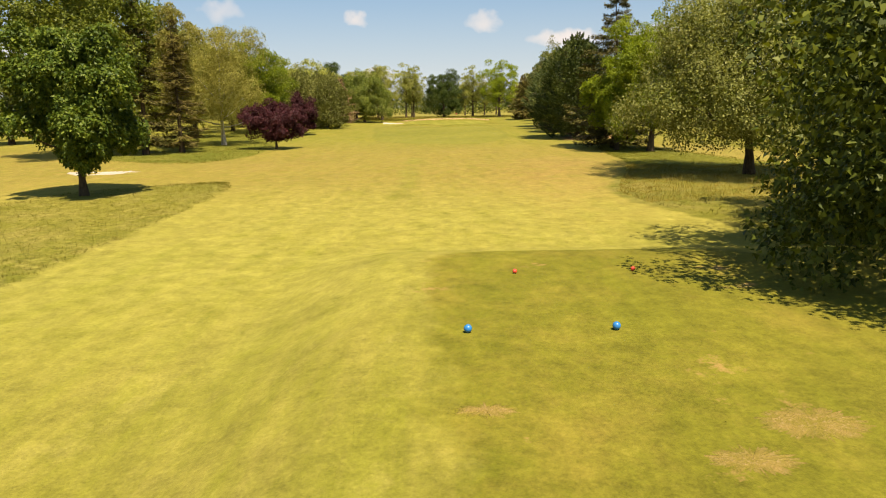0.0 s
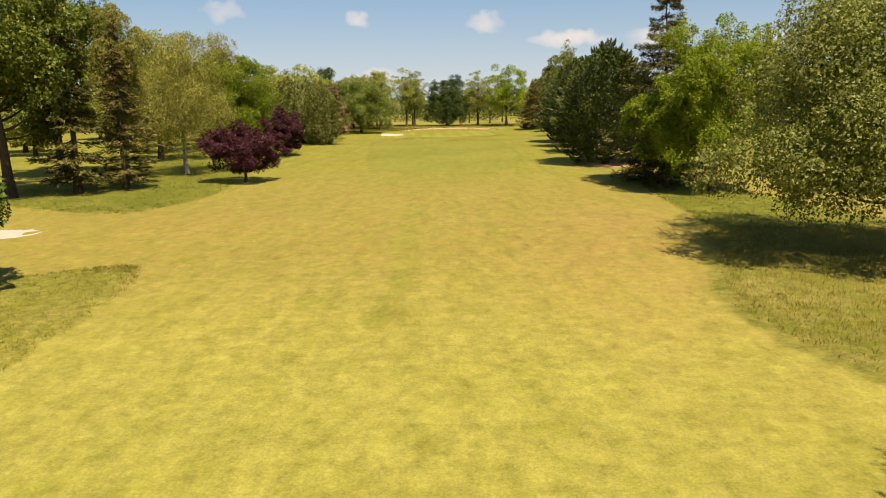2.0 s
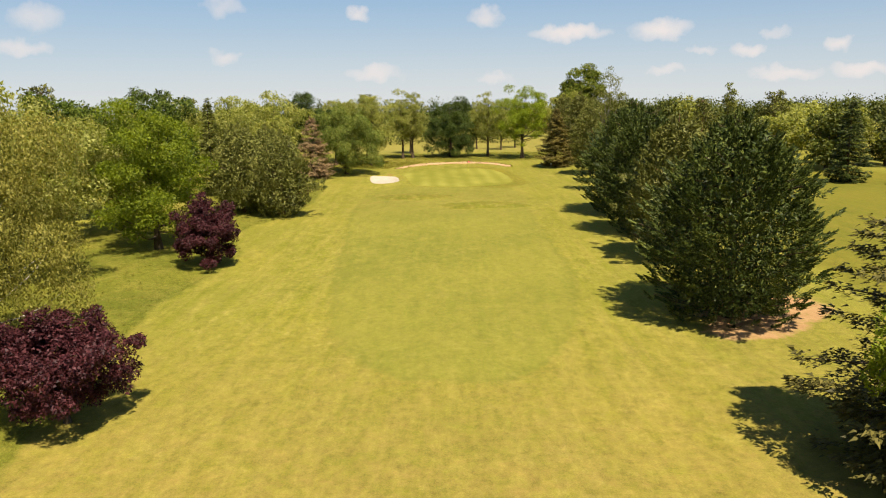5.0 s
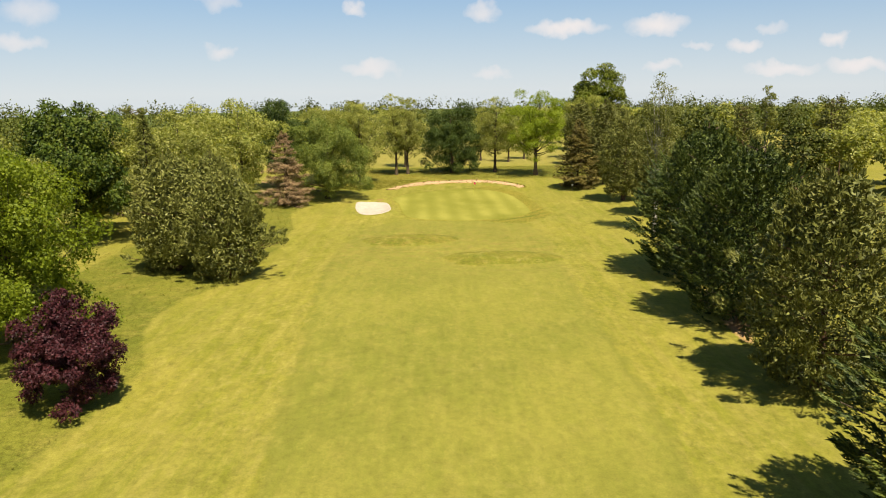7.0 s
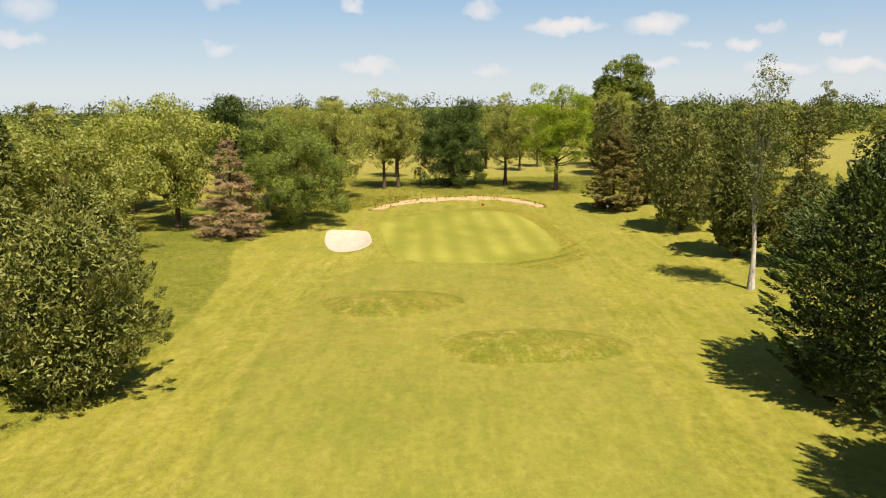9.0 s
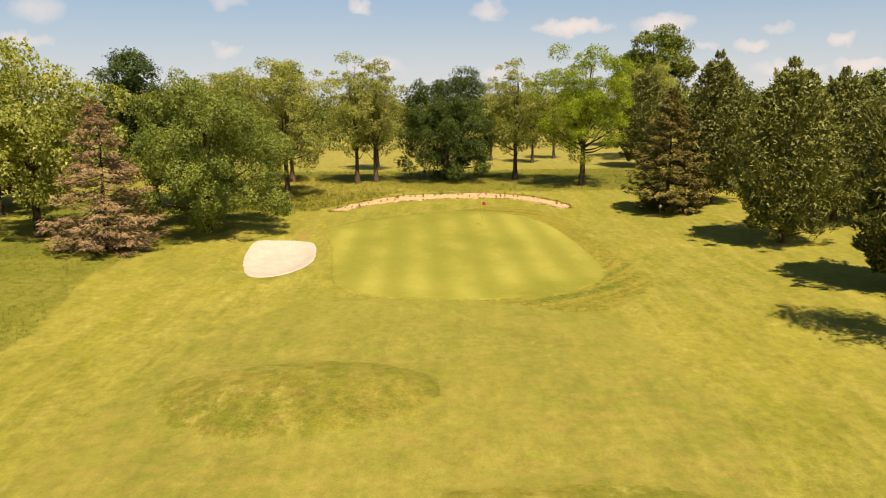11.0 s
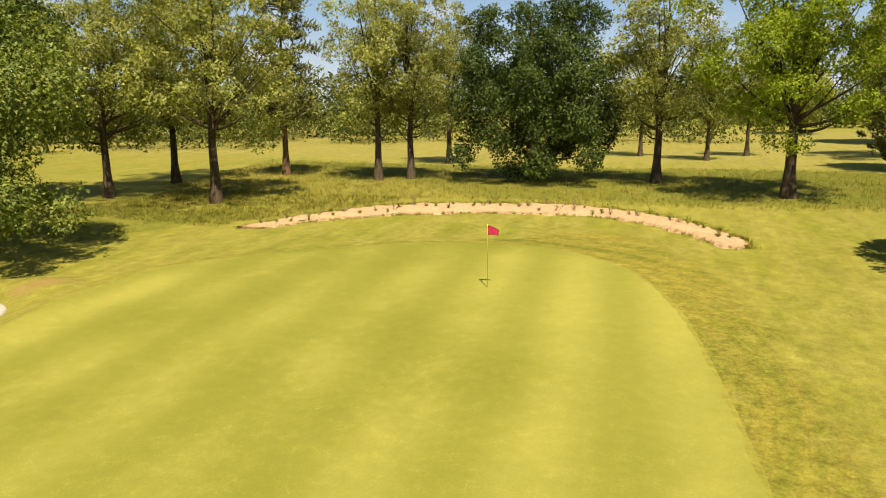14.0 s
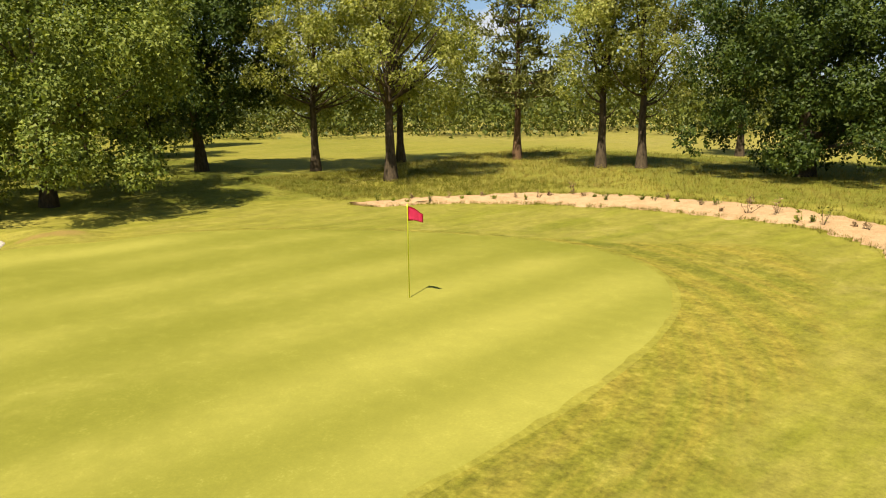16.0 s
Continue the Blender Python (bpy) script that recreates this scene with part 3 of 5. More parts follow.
tagged(strip("fairway", FAIR_L, FAIR_R, 80, 164, FAIRWAY, 0.035, soft=1.6), "smooth close-mown green fairway", "fairway")
tagged(strip("watered_strip", [(34, -3.3), (48, -3.6), (70, -3.8)], [(34, -0.6), (48, -0.9), (70, -1.1)], 34, 62, WATERED, 0.02, 14, ragged=0.25, soft=1.6), "faintly greener strip down the dry fairway", "grass")
tagged(patch("tee", [(-0.9, -14), (-1.0, 0), (-0.9, 10), (-0.7, 17), (0.3, 20.4), (3.7, 22.0), (7.4, 21.2), (9.4, 16), (9.8, 5), (9.6, -14)], TEE, 0.03, 26, soft=2.2), "raised mown tee with worn bare patches", "tee")
for cx, cy, a, b in ((0.75, 8.75, 0.6, 0.42), (4.7, 8.3, 1.3, 1.1), (3.6, 7.4, 0.9, 0.7)):
    pts = [(cx + a * math.cos(t), cy + b * math.sin(t)) for t in np.linspace(0, 2 * math.pi, 8, endpoint=False)]
    tagged(patch("worn_patch", pts, WORN, 0.045, 10, soft=1.0 * b), "worn dry patch in the tee turf", "bare patch")
for i, (cx, cy, a, b) in enumerate(MOUNDS):
    pts = [(cx + a * (1 + 0.06 * math.sin(3 * t + i)) * math.cos(t), cy + b * (1 + 0.08 * math.sin(2 * t + i)) * math.sin(t)) for t in np.linspace(0, 2 * math.pi, 12, endpoint=False)]
    tagged(patch("grass_mound", pts, MOUND, 0.05, 18, soft=1.3), "low mound of longer darker grass", "mound")
GREEN_LINE = [(1.9, 162.6), (6.1, 163.2), (8.4, 164.9), (10.2, 167.8), (10.4, 172), (10.0, 178), (9.2, 184), (7.6, 188.6), (5.0, 191.4), (1.4, 192.2), (-2.6, 190.8), (-6.2, 188.4), (-9.3, 184.8), (-9.6, 181), (-8.4, 176), (-7.4, 170), (-6.6, 166.2), (-4.6, 163.8), (-1.7, 162.9)]
gc = np.mean(GREEN_LINE, 0)
apron_line = [tuple(gc + (np.array(q) - gc) * (1.36 if q[0] > 3 else 1.13)) for q in GREEN_LINE]
tagged(patch("apron", apron_line, APRON, 0.05, 26, ragged=0.1, soft=2.6), "ring of slightly longer turf round the putting green", "grass")
collar_line = [tuple(gc + (np.array(q) - gc) * 1.010) for q in GREEN_LINE]
tagged(patch("green_collar", collar_line, COLLAR, 0.064, 20, ragged=0.008, soft=0.12), "thin pale collar round the putting green", "grass")
tagged(patch("putting_green", GREEN_LINE, GREEN, 0.075, 24, ragged=0.02, soft=0.15), "smooth striped putting green mown very short", "green")
MULCH_LINE = [(-11.4, 192.8), (-10.0, 196.2), (-6.6, 200.2), (-2.6, 201.8), (2.5, 202.5), (6.0, 201.9), (8.6, 200.6), (11.0, 198.0), (12.7, 194.8), (12.3, 193.8), (11.5, 193.3), (10.1, 195.8), (8.6, 197.7), (6.1, 199.2), (3.0, 199.5), (-0.6, 199.1), (-4.5, 197.8), (-7.8, 195.8), (-10.2, 193.0)]


def bed(name, line, mat, lift):
    """A crescent bed: a ribbon between its outer and inner lines."""
    p = np.array(line)
    outer, inner = curve_open(p[:10], 120), curve_open(p[9:][::-1], 120)
    inner[0], inner[-1] = outer[0] * 0.97 + inner[0] * 0.03, inner[-1]
    rnd = np.random.RandomState(4)
    cols = 9
    f = np.linspace(0, 1, cols)
    q = outer[:, None] * (1 - f)[None, :, None] + inner[:, None] * f[None, :, None]
    q += rnd.normal(0, 0.04, q.shape)
    fray = np.convolve(rnd.normal(0, 0.28, len(outer) + 2), np.ones(3) / 3, 'valid')
    q[:, :2] += (inner - outer)[:, None] * (fray / np.linalg.norm(inner - outer, axis=1).clip(0.6))[:, None, None]
    q[:, -2:] += (inner - outer)[:, None] * (np.roll(fray, 7) / np.linalg.norm(inner - outer, axis=1).clip(0.6))[:, None, None]
    z = height(q[..., 0], q[..., 1]) + lift + np.sin(f * math.pi)[None] * 0.07 + rnd.normal(0, 0.012, q.shape[:2])
    z[:, 0] -= lift + 0.03
    z[:, -1] -= lift + 0.03
    me = mesh_from(name, np.concatenate([q, z[..., None]], -1).reshape(-1, 3), grid_faces(len(outer), cols)[:, ::-1], mat)
    return tagged(new(name, me), kind="structure")


def curve_open(p, n):
    d = np.r_[0, np.cumsum(np.linalg.norm(np.diff(p, axis=0), axis=1))]
    s = np.linspace(0, d[-1], n)
    q = np.stack([np.interp(s, d, p[:, k]) for k in (0, 1)], 1)
    for _ in range(3):
        q[1:-1] = (q[:-2] + 2 * q[1:-1] + q[2:]) / 4
    return q


tagged(bed("mulch_bed", MULCH_LINE, MULCH, 0.07), "curved planting bed of pale orange bark mulch", "planting bed")
tagged(patch("bunker", BUNKER, SAND, 0.09, 16, ragged=0.03, soft=0.2), "pale raked sand bunker beside the green", "bunker")
tagged(patch("bunker_side", [(-27.4, 52.8), (-26, 53.9), (-24, 54.2), (-22.3, 53.2), (-22.4, 52), (-24.6, 51.4), (-26.6, 51.7)], SAND, 0.07, 8, soft=0.2), "pale sand bunker on the next fairway", "bunker")
tagged(patch("bunker_far", [(76, 268), (80, 262), (79, 254), (75, 252), (72, 258)], SAND, 0.07, 8, soft=0.2), "pale sand bunker across the far field", "bunker")
tagged(patch("bare_soil", [(-11.4 + 1.5 * math.cos(t), 180.6 + 1.9 * math.sin(t)) for t in np.linspace(0, 2 * math.pi, 8, endpoint=False)], SCORCHED, 0.07, 10, ragged=0.1, soft=1.6), "worn brown turf at the bunker's corner", "soil")
tagged(patch("bare_soil", [(13.6, 86.4), (16, 85.0), (19, 85.6), (22, 87.4), (25.5, 92.0), (25.0, 96), (21, 97), (16, 96), (13.6, 92)], SOIL, 0.03, 14, ragged=0.1, soft=3.0), "bare reddish soil under a conifer", "soil")
tagged(patch("bare_soil", [(17.4, 113.0), (19, 115), (21.5, 121), (22.0, 127), (19.5, 129), (17.8, 124), (17.0, 118)], SOIL, 0.03, 14, ragged=0.1, soft=3.0), "bare reddish soil under a row of conifers", "soil")

# ---- trees ----


def tube(points, radii, sides=7):
    """Rings of a tapered branch along the points."""
    p, r = np.asarray(points, float), np.asarray(radii, float)
    d = np.gradient(p, axis=0)
    d /= np.linalg.norm(d, axis=1)[:, None] + 1e-9
    a = np.cross(d, [0.31, 0.17, 0.93] if abs(d[0, 2]) < 0.9 else [1, 0, 0.1])
    a /= np.linalg.norm(a, axis=1)[:, None] + 1e-9
    b = np.cross(d, a)
    t = np.linspace(0, 2 * math.pi, sides, endpoint=False)
    v = p[:, None] + r[:, None, None] * (np.cos(t)[None, :, None] * a[:, None] + np.sin(t)[None, :, None] * b[:, None])
    return v.reshape(-1, 3), grid_faces(len(p), sides, True)


def join(pieces):
    v, f, k = [], [], 0
    for a, b in pieces:
        v.append(a)
        f.append(b + k)
        k += len(a)
    return np.concatenate(v), np.concatenate(f)


def unit(v):
    return v / (np.linalg.norm(v, axis=-1, keepdims=True) + 1e-9)


def cards(c, tip, normal, length, width):
    """Small pointed leaves from c along tip."""
    tip = unit(tip)
    side = unit(np.cross(normal, tip))
    length, width = np.asarray(length)[:, None], np.asarray(width)[:, None]
    v = np.stack([c - side * width * 0.55, c + side * width * 0.55, c + tip * length], 1)
    return v.reshape(-1, 3), np.arange(len(c) * 3).reshape(-1, 3)


def sphere_dirs(rnd, n):
    return unit(rnd.normal(size=(n, 3)))


def limbs(rnd, h, ends, trunk_r, fork, top, lean=(0, 0)):
    """A trunk with limbs that bend out to the given ends."""
    k = np.linspace(0, 1, 9)
    wob = np.cumsum(rnd.normal(0, 0.012 * h, (9, 2)), 0) * k[:, None]
    line = np.c_[wob[:, 0] + lean[0] * k, wob[:, 1] + lean[1] * k, k * top]
    rad = trunk_r * (1 - 0.85 * k) * (1 + 0.55 * np.exp(-k * 22))
    pieces = [tube(line, rad, 9)]
    for e in ends:
        z0 = fork + (top * 0.9 - fork) * np.clip((e[2] - fork) / (h - fork) * rnd.uniform(0.45, 0.8), 0, 1)
        f = z0 / top
        s = np.array([np.interp(f, k, line[:, 0]), np.interp(f, k, line[:, 1]), z0])
        m = s * 0.45 + e * 0.55 + np.array([0, 0, -0.05 * h]) + rnd.normal(0, 0.02 * h, 3)
        t = np.linspace(0, 1, 7)[:, None]
        r0 = trunk_r * (1 - 0.8 * f) * rnd.uniform(0.35, 0.55)
        pieces.append(tube((1 - t) ** 2 * s + 2 * t * (1 - t) * m + t * t * e, r0 * (1 - 0.9 * t[:, 0]), 6))
    return join(pieces)


def thing(name, label, category, trunk, trunk_mat, crown, crown_mat, group="", crown_name="crown"):
    root = tagged(new(name), label, category, group)
    t = new("trunk", mesh_from("trunk", *trunk, trunk_mat))
    c = new(crown_name, mesh_from(crown_name, *crown, crown_mat, False))
    t.parent = c.parent = root
    return root


def fitted(p, h, w):
    """Stretch a crown so that it reaches the tree's height and width."""
    top, r = np.percentile(p[:, 2], 99.7), np.percentile(np.hypot(p[:, 0], p[:, 1]), 97)
    return np.array([w / 2 / r, w / 2 / r, h / top])


def broadleaf(name, label, seed, h, w, base, leaves, size, mat, bark_mat=None, trunk_r=None, lobes=34, lobe=0.34, taper=0.0, weep=0.0, open_=0.0, flat=0.8, skirt=0, strands=0.03):
    """A broad-leaved tree: lobes of foliage carried by limbs, with gaps between them."""
    rnd = np.random.RandomState(seed)
    bark_mat = bark_mat or BARK
    trunk_r = trunk_r or 0.022 * h
    cz, rz, rx = h * (base + 1) / 2, h * (1 - base) / 2, w / 2
    k = np.arange(lobes) + 0.5
    ph = np.arccos(1 - 2 * k / lobes)
    th = math.pi * (1 + 5 ** 0.5) * k + rnd.uniform(0, 6)
    d = np.stack([np.cos(th) * np.sin(ph), np.sin(th) * np.sin(ph), np.cos(ph)], 1)
    d = unit(d + rnd.normal(0, 0.22, d.shape))
    rad = rnd.uniform(0.50, 0.92, lobes)[:, None]
    inner = rnd.permutation(lobes)[: lobes // 4]
    rad[inner] *= rnd.uniform(0.2, 0.7, (len(inner), 1))
    c = d * rad
    shrink = 1 - taper * (c[:, 2:3] * 0.5 + 0.5)
    c = c * np.array([rx, rx, rz]) * np.c_[shrink, shrink, np.ones(lobes)] + [0, 0, cz]
    lr = lobe * min(rx, 1.4 * rz) * rnd.uniform(0.5, 1.3, lobes) * (1 - 0.35 * taper * (d[:, 2] * 0.5 + 0.5))
    if skirt:
        # boughs that hang low round the crown
        a = np.arange(skirt) * 2 * math.pi / skirt + rnd.normal(0, 0.2, skirt)
        rr = rx * rnd.uniform(0.55, 0.95, skirt)
        c = np.concatenate([c, np.stack([np.cos(a) * rr, np.sin(a) * rr, h * (base + rnd.uniform(0.06, 0.24, skirt))], 1)])
        lr = np.concatenate([lr, lobe * min(rx, 1.4 * rz) * rnd.uniform(0.6, 0.95, skirt)])
        lobes += skirt
    # twigs: flattened sprays of leaves that face out and up from each lobe
    per = 40
    sprays = lobes * per
    home = np.repeat(np.arange(lobes), per)
    out_of = unit(c - [0, 0, cz - 0.15 * rz])
    face = unit(sphere_dirs(rnd, sprays) + 0.45 * out_of[home] + np.array([0, 0, 0.22]))
    spot = c[home] + face * (lr[home] * rnd.uniform(0.60, 1.18, sprays))[:, None] * [1, 1, flat]
    low = h * base * 0.8 + 0.25
    spot[:, 2] = np.where(spot[:, 2] < low, low + rnd.uniform(0, 0.12 * h, sprays), spot[:, 2])
    girth = np.clip(0.33 * lr[home], 0.22, 0.75) * rnd.uniform(0.6, 1.3, sprays)
    which = rnd.choice(sprays, leaves, p=girth ** 2 / (girth ** 2).sum())
    g = sphere_dirs(rnd, leaves) * (rnd.uniform(0.1, 1, leaves) ** 0.6 * girth[which])[:, None]
    g -= 0.6 * (g * face[which]).sum(1, keepdims=True) * face[which]
    p = spot[which] + g
    k3 = fitted(p, h, w)
    p, c = p * k3, c * k3
    ends = c[rnd.permutation(lobes)[: min(30 if open_ else 16, lobes)]]
    trunk = limbs(rnd, h, ends, trunk_r, h * base * 0.9 + 0.05 * h, h * 0.86)
    outward = face[which]
    nrm = unit(outward * 0.9 + np.array([0, 0, 0.35]) + rnd.normal(0, 0.42, p.shape))
    tip = unit(g * 1.2 + outward * 0.25 + rnd.normal(0, 0.45, p.shape) + np.array([0, 0, -0.35 - weep]))
    s = size * rnd.uniform(0.6, 1.4, leaves)
    crown = cards(p, tip, nrm, s, s * rnd.uniform(0.55, 0.9, leaves))
    # shaded growth inside the lobes
    n = leaves // (16 if open_ else 8)
    inside = rnd.choice(lobes, n, p=lr ** 2 / (lr ** 2).sum())
    q = c[inside] + sphere_dirs(rnd, n) * (lr[inside] * rnd.uniform(0.25, 0.86, n))[:, None] * k3 * [1, 1, flat]
    q[:, 2] = np.maximum(q[:, 2], low)
    big = max(size * 1.4, 0.17) * rnd.uniform(0.7, 1.3, n)
    crown = join([crown, cards(q, rnd.normal(size=q.shape), rnd.normal(size=q.shape), big, big * 0.8)])
    if weep:
        n = int(leaves * strands)
        w0 = rnd.choice(leaves, n)
        w0 = w0[p[w0, 2] > h * (base + 0.2)]
        hang = rnd.uniform(0.5, 1.0, len(w0)) * weep * np.minimum(p[w0, 2] - h * base * 0.5, 4.0)
        cnt = 24
        t = np.linspace(0, 1, cnt)
        q = p[w0][:, None] + np.stack([np.zeros((len(w0), cnt)), np.zeros((len(w0), cnt)), -hang[:, None] * t[None]], -1)
        q += outward[w0][:, None] * [0.45, 0.45, 0] * (t ** 0.5)[None, :, None] + rnd.normal(0, 0.09, q.shape)
        q = q.reshape(-1, 3)
        s2 = size * rnd.uniform(0.6, 1.2, len(q))
        crown = join([crown, cards(q, np.array([0, 0, -1.0]) + rnd.normal(0, 0.45, q.shape), rnd.normal(size=q.shape), s2, s2 * 0.5)])
    return thing(name, label, "tree", trunk, bark_mat, crown, mat)


def conifer(name, label, seed, h, w, base, branches, per, mat, rise=0.3, size=0.5, thin=0.26, belly=0.25, bark_mat=None, droop=0.0, tuft=False, blunt=0.06, ragged=0.2, trunk_r=None):
    """A conifer: tiers of branches, each a spray of needled twigs."""
    rnd = np.random.RandomState(seed)
    f = np.sort(rnd.uniform(0, 1, branches) ** 1.15)
    z = h * (base + (1 - base) * f * 0.99)
    prof = np.where(f < belly, 0.72 + 0.28 * f / max(belly, 1e-3), np.clip((1 - f) / (1 - belly), 0, 1) ** 0.8 * (1 - blunt) + blunt)
    length = 0.5 * w * prof * rnd.uniform(1 - ragged, 1 + 0.5 * ragged, branches)
    a = np.arange(branches) * 2.399963 + rnd.normal(0, 0.35, branches)
    out = np.stack([np.cos(a), np.sin(a), np.zeros(branches)], 1)
    bi = np.repeat(np.arange(branches), per)
    t = 1 - rnd.uniform(0, 1, len(bi)) ** 1.35 * 0.78
    L = length[bi]
    side = np.stack([-out[:, 1], out[:, 0], np.zeros(branches)], 1)
    lateral = rnd.normal(0, 0.15, len(bi)) * L * (1.15 - t * 0.75) + rnd.normal(0, 0.12, len(bi))
    bend = rise * t + droop * (t ** 2 - t)
    p = np.c_[np.zeros((len(bi), 2)), z[bi]] + out[bi] * (L * t)[:, None] + side[bi] * lateral[:, None]
    p[:, 2] += L * bend + rnd.normal(0, 0.10, len(bi)) - abs(lateral) * 0.12
    p[:, 2] = np.clip(p[:, 2], 0.15, h * 1.02)
    if tuft:
        # clumps at the twig ends
        knots = 7
        kn = rnd.randint(0, knots, len(bi)) + bi * knots
        kt = 0.35 + 0.65 * rnd.uniform(0, 1, branches * knots) ** 0.7
        kl = rnd.normal(0, 0.20, branches * knots) * np.repeat(length, knots) * (1.2 - 0.7 * kt)
        kz = rnd.normal(0, 0.15, branches * knots)
        p = np.c_[np.zeros((len(bi), 2)), z[bi]] + out[bi] * (L * kt[kn])[:, None] + side[bi] * kl[kn][:, None]
        p[:, 2] += L * (rise * kt[kn] + droop * (kt[kn] ** 2 - kt[kn])) + kz[kn]
        p += rnd.normal(0, 1, p.shape) * [0.21, 0.21, 0.13]
        p[:, 2] = np.clip(p[:, 2], 0.15, h * 1.02)
        tip = unit(out[bi] * 0.45 + np.array([0, 0, 0.55]) + rnd.normal(0, 0.75, p.shape))
        nrm = rnd.normal(size=p.shape)
    else:
        tip = unit(out[bi] + side[bi] * np.clip(lateral * 1.6, -0.9, 0.9)[:, None] + np.array([0, 0, rise * 0.9 - droop * 0.4]) + rnd.normal(0, 0.28, p.shape))
        nrm = unit(np.array([0, 0, 1.0]) + out[bi] * 0.5 + rnd.normal(0, 0.45, p.shape))
    s = size * rnd.uniform(0.6, 1.3, len(bi)) * np.clip(0.55 + 0.45 * L / (0.5 * w), 0.45, 1)
    crown = cards(p, tip, nrm, s, s * thin)
    k = np.linspace(0, 1, 9)
    trunk_r = trunk_r or 0.018 * h
    pieces = [tube(np.c_[np.cumsum(rnd.normal(0, 0.008 * h, 9)) * k, np.cumsum(rnd.normal(0, 0.008 * h, 9)) * k, k * h * 0.97], trunk_r * (1 - 0.93 * k) * (1 + 0.5 * np.exp(-k * 25)), 8)]
    for i in range(0, branches, max(1, branches // 70)):
        tt = np.linspace(0, 0.85, 4)[:, None]
        q = np.array([0, 0, z[i]]) + out[i] * length[i] * tt + np.array([0, 0, 1]) * length[i] * (rise * tt + droop * (tt ** 2 - tt))
        pieces.append(tube(q, trunk_r * 0.22 * (1 - 0.8 * tt[:, 0]), 5))
    return thing(name, label, "tree", join(pieces), bark_mat or BARK, crown, mat)


def plumed(name, label, seed, h, w, base, plumes, per, mat, rise=0.5, long=1.7, thick=0.42, flat=0.8, size=0.32, thin=0.3, widest=0.33, blunt=0.0, ragged=0.25, bark_mat=None, trunk_r=None, lift=0.0, fill=0.25, fuzz=0.25, foot=0.6):
    """A dense conifer: plumes of twigs that point out and up from a solid dark heart."""
    rnd = np.random.RandomState(seed)

    def outline(f):
        up = np.clip((f - widest) / (1 - widest), 0, 1)
        return np.where(f < widest, foot + (1 - foot) * np.sin(f / widest * math.pi / 2), np.clip(1 - up ** 2.1, 0, 1) ** 0.9 * (1 - blunt) + blunt * (1 - up ** 6))

    f = rnd.uniform(0, 1, plumes * 4)
    f = f[rnd.uniform(0, 1, len(f)) < 0.12 + 0.88 * outline(f)][:plumes]
    plumes = len(f)
    a = rnd.uniform(0, 2 * math.pi, plumes)
    out = np.stack([np.cos(a), np.sin(a), np.zeros(plumes)], 1)
    side = np.stack([-out[:, 1], out[:, 0], np.zeros(plumes)], 1)
    # lobed outline: the tree bulges and hollows round its girth and up its height
    bulge = 1 + 0.5 * ragged * (np.sin(3 * a + 5 * f + seed) * 0.6 + np.sin(5 * a - 9 * f) * 0.5)
    r = 0.5 * w * outline(f) * bulge * rnd.uniform(1 - ragged, 1, plumes)
    e = rise + (1.45 - rise) * f ** 3 + rnd.normal(0, 0.14, plumes)
    axis = out * np.cos(e)[:, None] + np.array([0, 0, 1]) * np.sin(e)[:, None]
    end = out * r[:, None] + np.array([0, 0, 1]) * (h * (base + (1 - base) * f * 0.97))[:, None]
    size_of = rnd.uniform(0.6, 1.25, plumes) * (0.6 + 0.4 * outline(f))
    k = np.repeat(np.arange(plumes), per)
    t = rnd.uniform(0, 1, len(k)) ** 0.8
    lat = thick * size_of[k] * (1.05 - t ** 1.5)
    up = np.cross(axis, side)
    off = side[k] * (rnd.normal(0, 0.6, len(k)) * lat)[:, None] + up[k] * (rnd.normal(0, 0.6, len(k)) * lat * flat)[:, None]
    p = end[k] - axis[k] * ((1 - t) * long * size_of[k])[:, None] + off
    p[:, 2] = np.maximum(p[:, 2], 0.2)
    tip = unit(axis[k] + off * 0.9 + np.array([0, 0, lift]) + rnd.normal(0, fuzz, p.shape))
    nrm = unit(np.array([0, 0, 0.6]) + out[k] * 0.3 + unit(off) * 0.6 + rnd.normal(0, 0.35, p.shape))
    s = size * rnd.uniform(0.6, 1.3, len(k))
    n = int(len(k) * fill)
    g = rnd.uniform(0.02, 0.93, n)
    b = rnd.uniform(0, 2 * math.pi, n)
    q = 0.5 * w * outline(g) * rnd.uniform(0.02, 1, n) ** 0.5 * 0.74
    heart = np.c_[np.cos(b) * q, np.sin(b) * q, h * (base + (1 - base) * g * 0.93) + 0.2]
    crown = join([cards(p, tip, nrm, s, s * thin), cards(heart, rnd.normal(size=heart.shape), rnd.normal(size=heart.shape), np.full(n, size * 1.5), np.full(n, size * 0.55))])
    kk = np.linspace(0, 1, 9)
    trunk_r = trunk_r or 0.018 * h
    pieces = [tube(np.c_[np.cumsum(rnd.normal(0, 0.008 * h, 9)) * kk, np.cumsum(rnd.normal(0, 0.008 * h, 9)) * kk, kk * h * 0.95], trunk_r * (1 - 0.93 * kk) * (1 + 0.5 * np.exp(-kk * 25)), 8)]
    for i in range(0, plumes, max(1, plumes // 60)):
        tt = np.linspace(0, 0.9, 4)[:, None]
        root = np.array([0, 0, max(0.3, end[i, 2] - 0.35 * r[i])])
        pieces.append(tube(root + (end[i] - root) * tt, trunk_r * 0.22 * (1 - 0.8 * tt[:, 0]), 5))
    return thing(name, label, "tree", join(pieces), bark_mat or BARK, crown, mat)


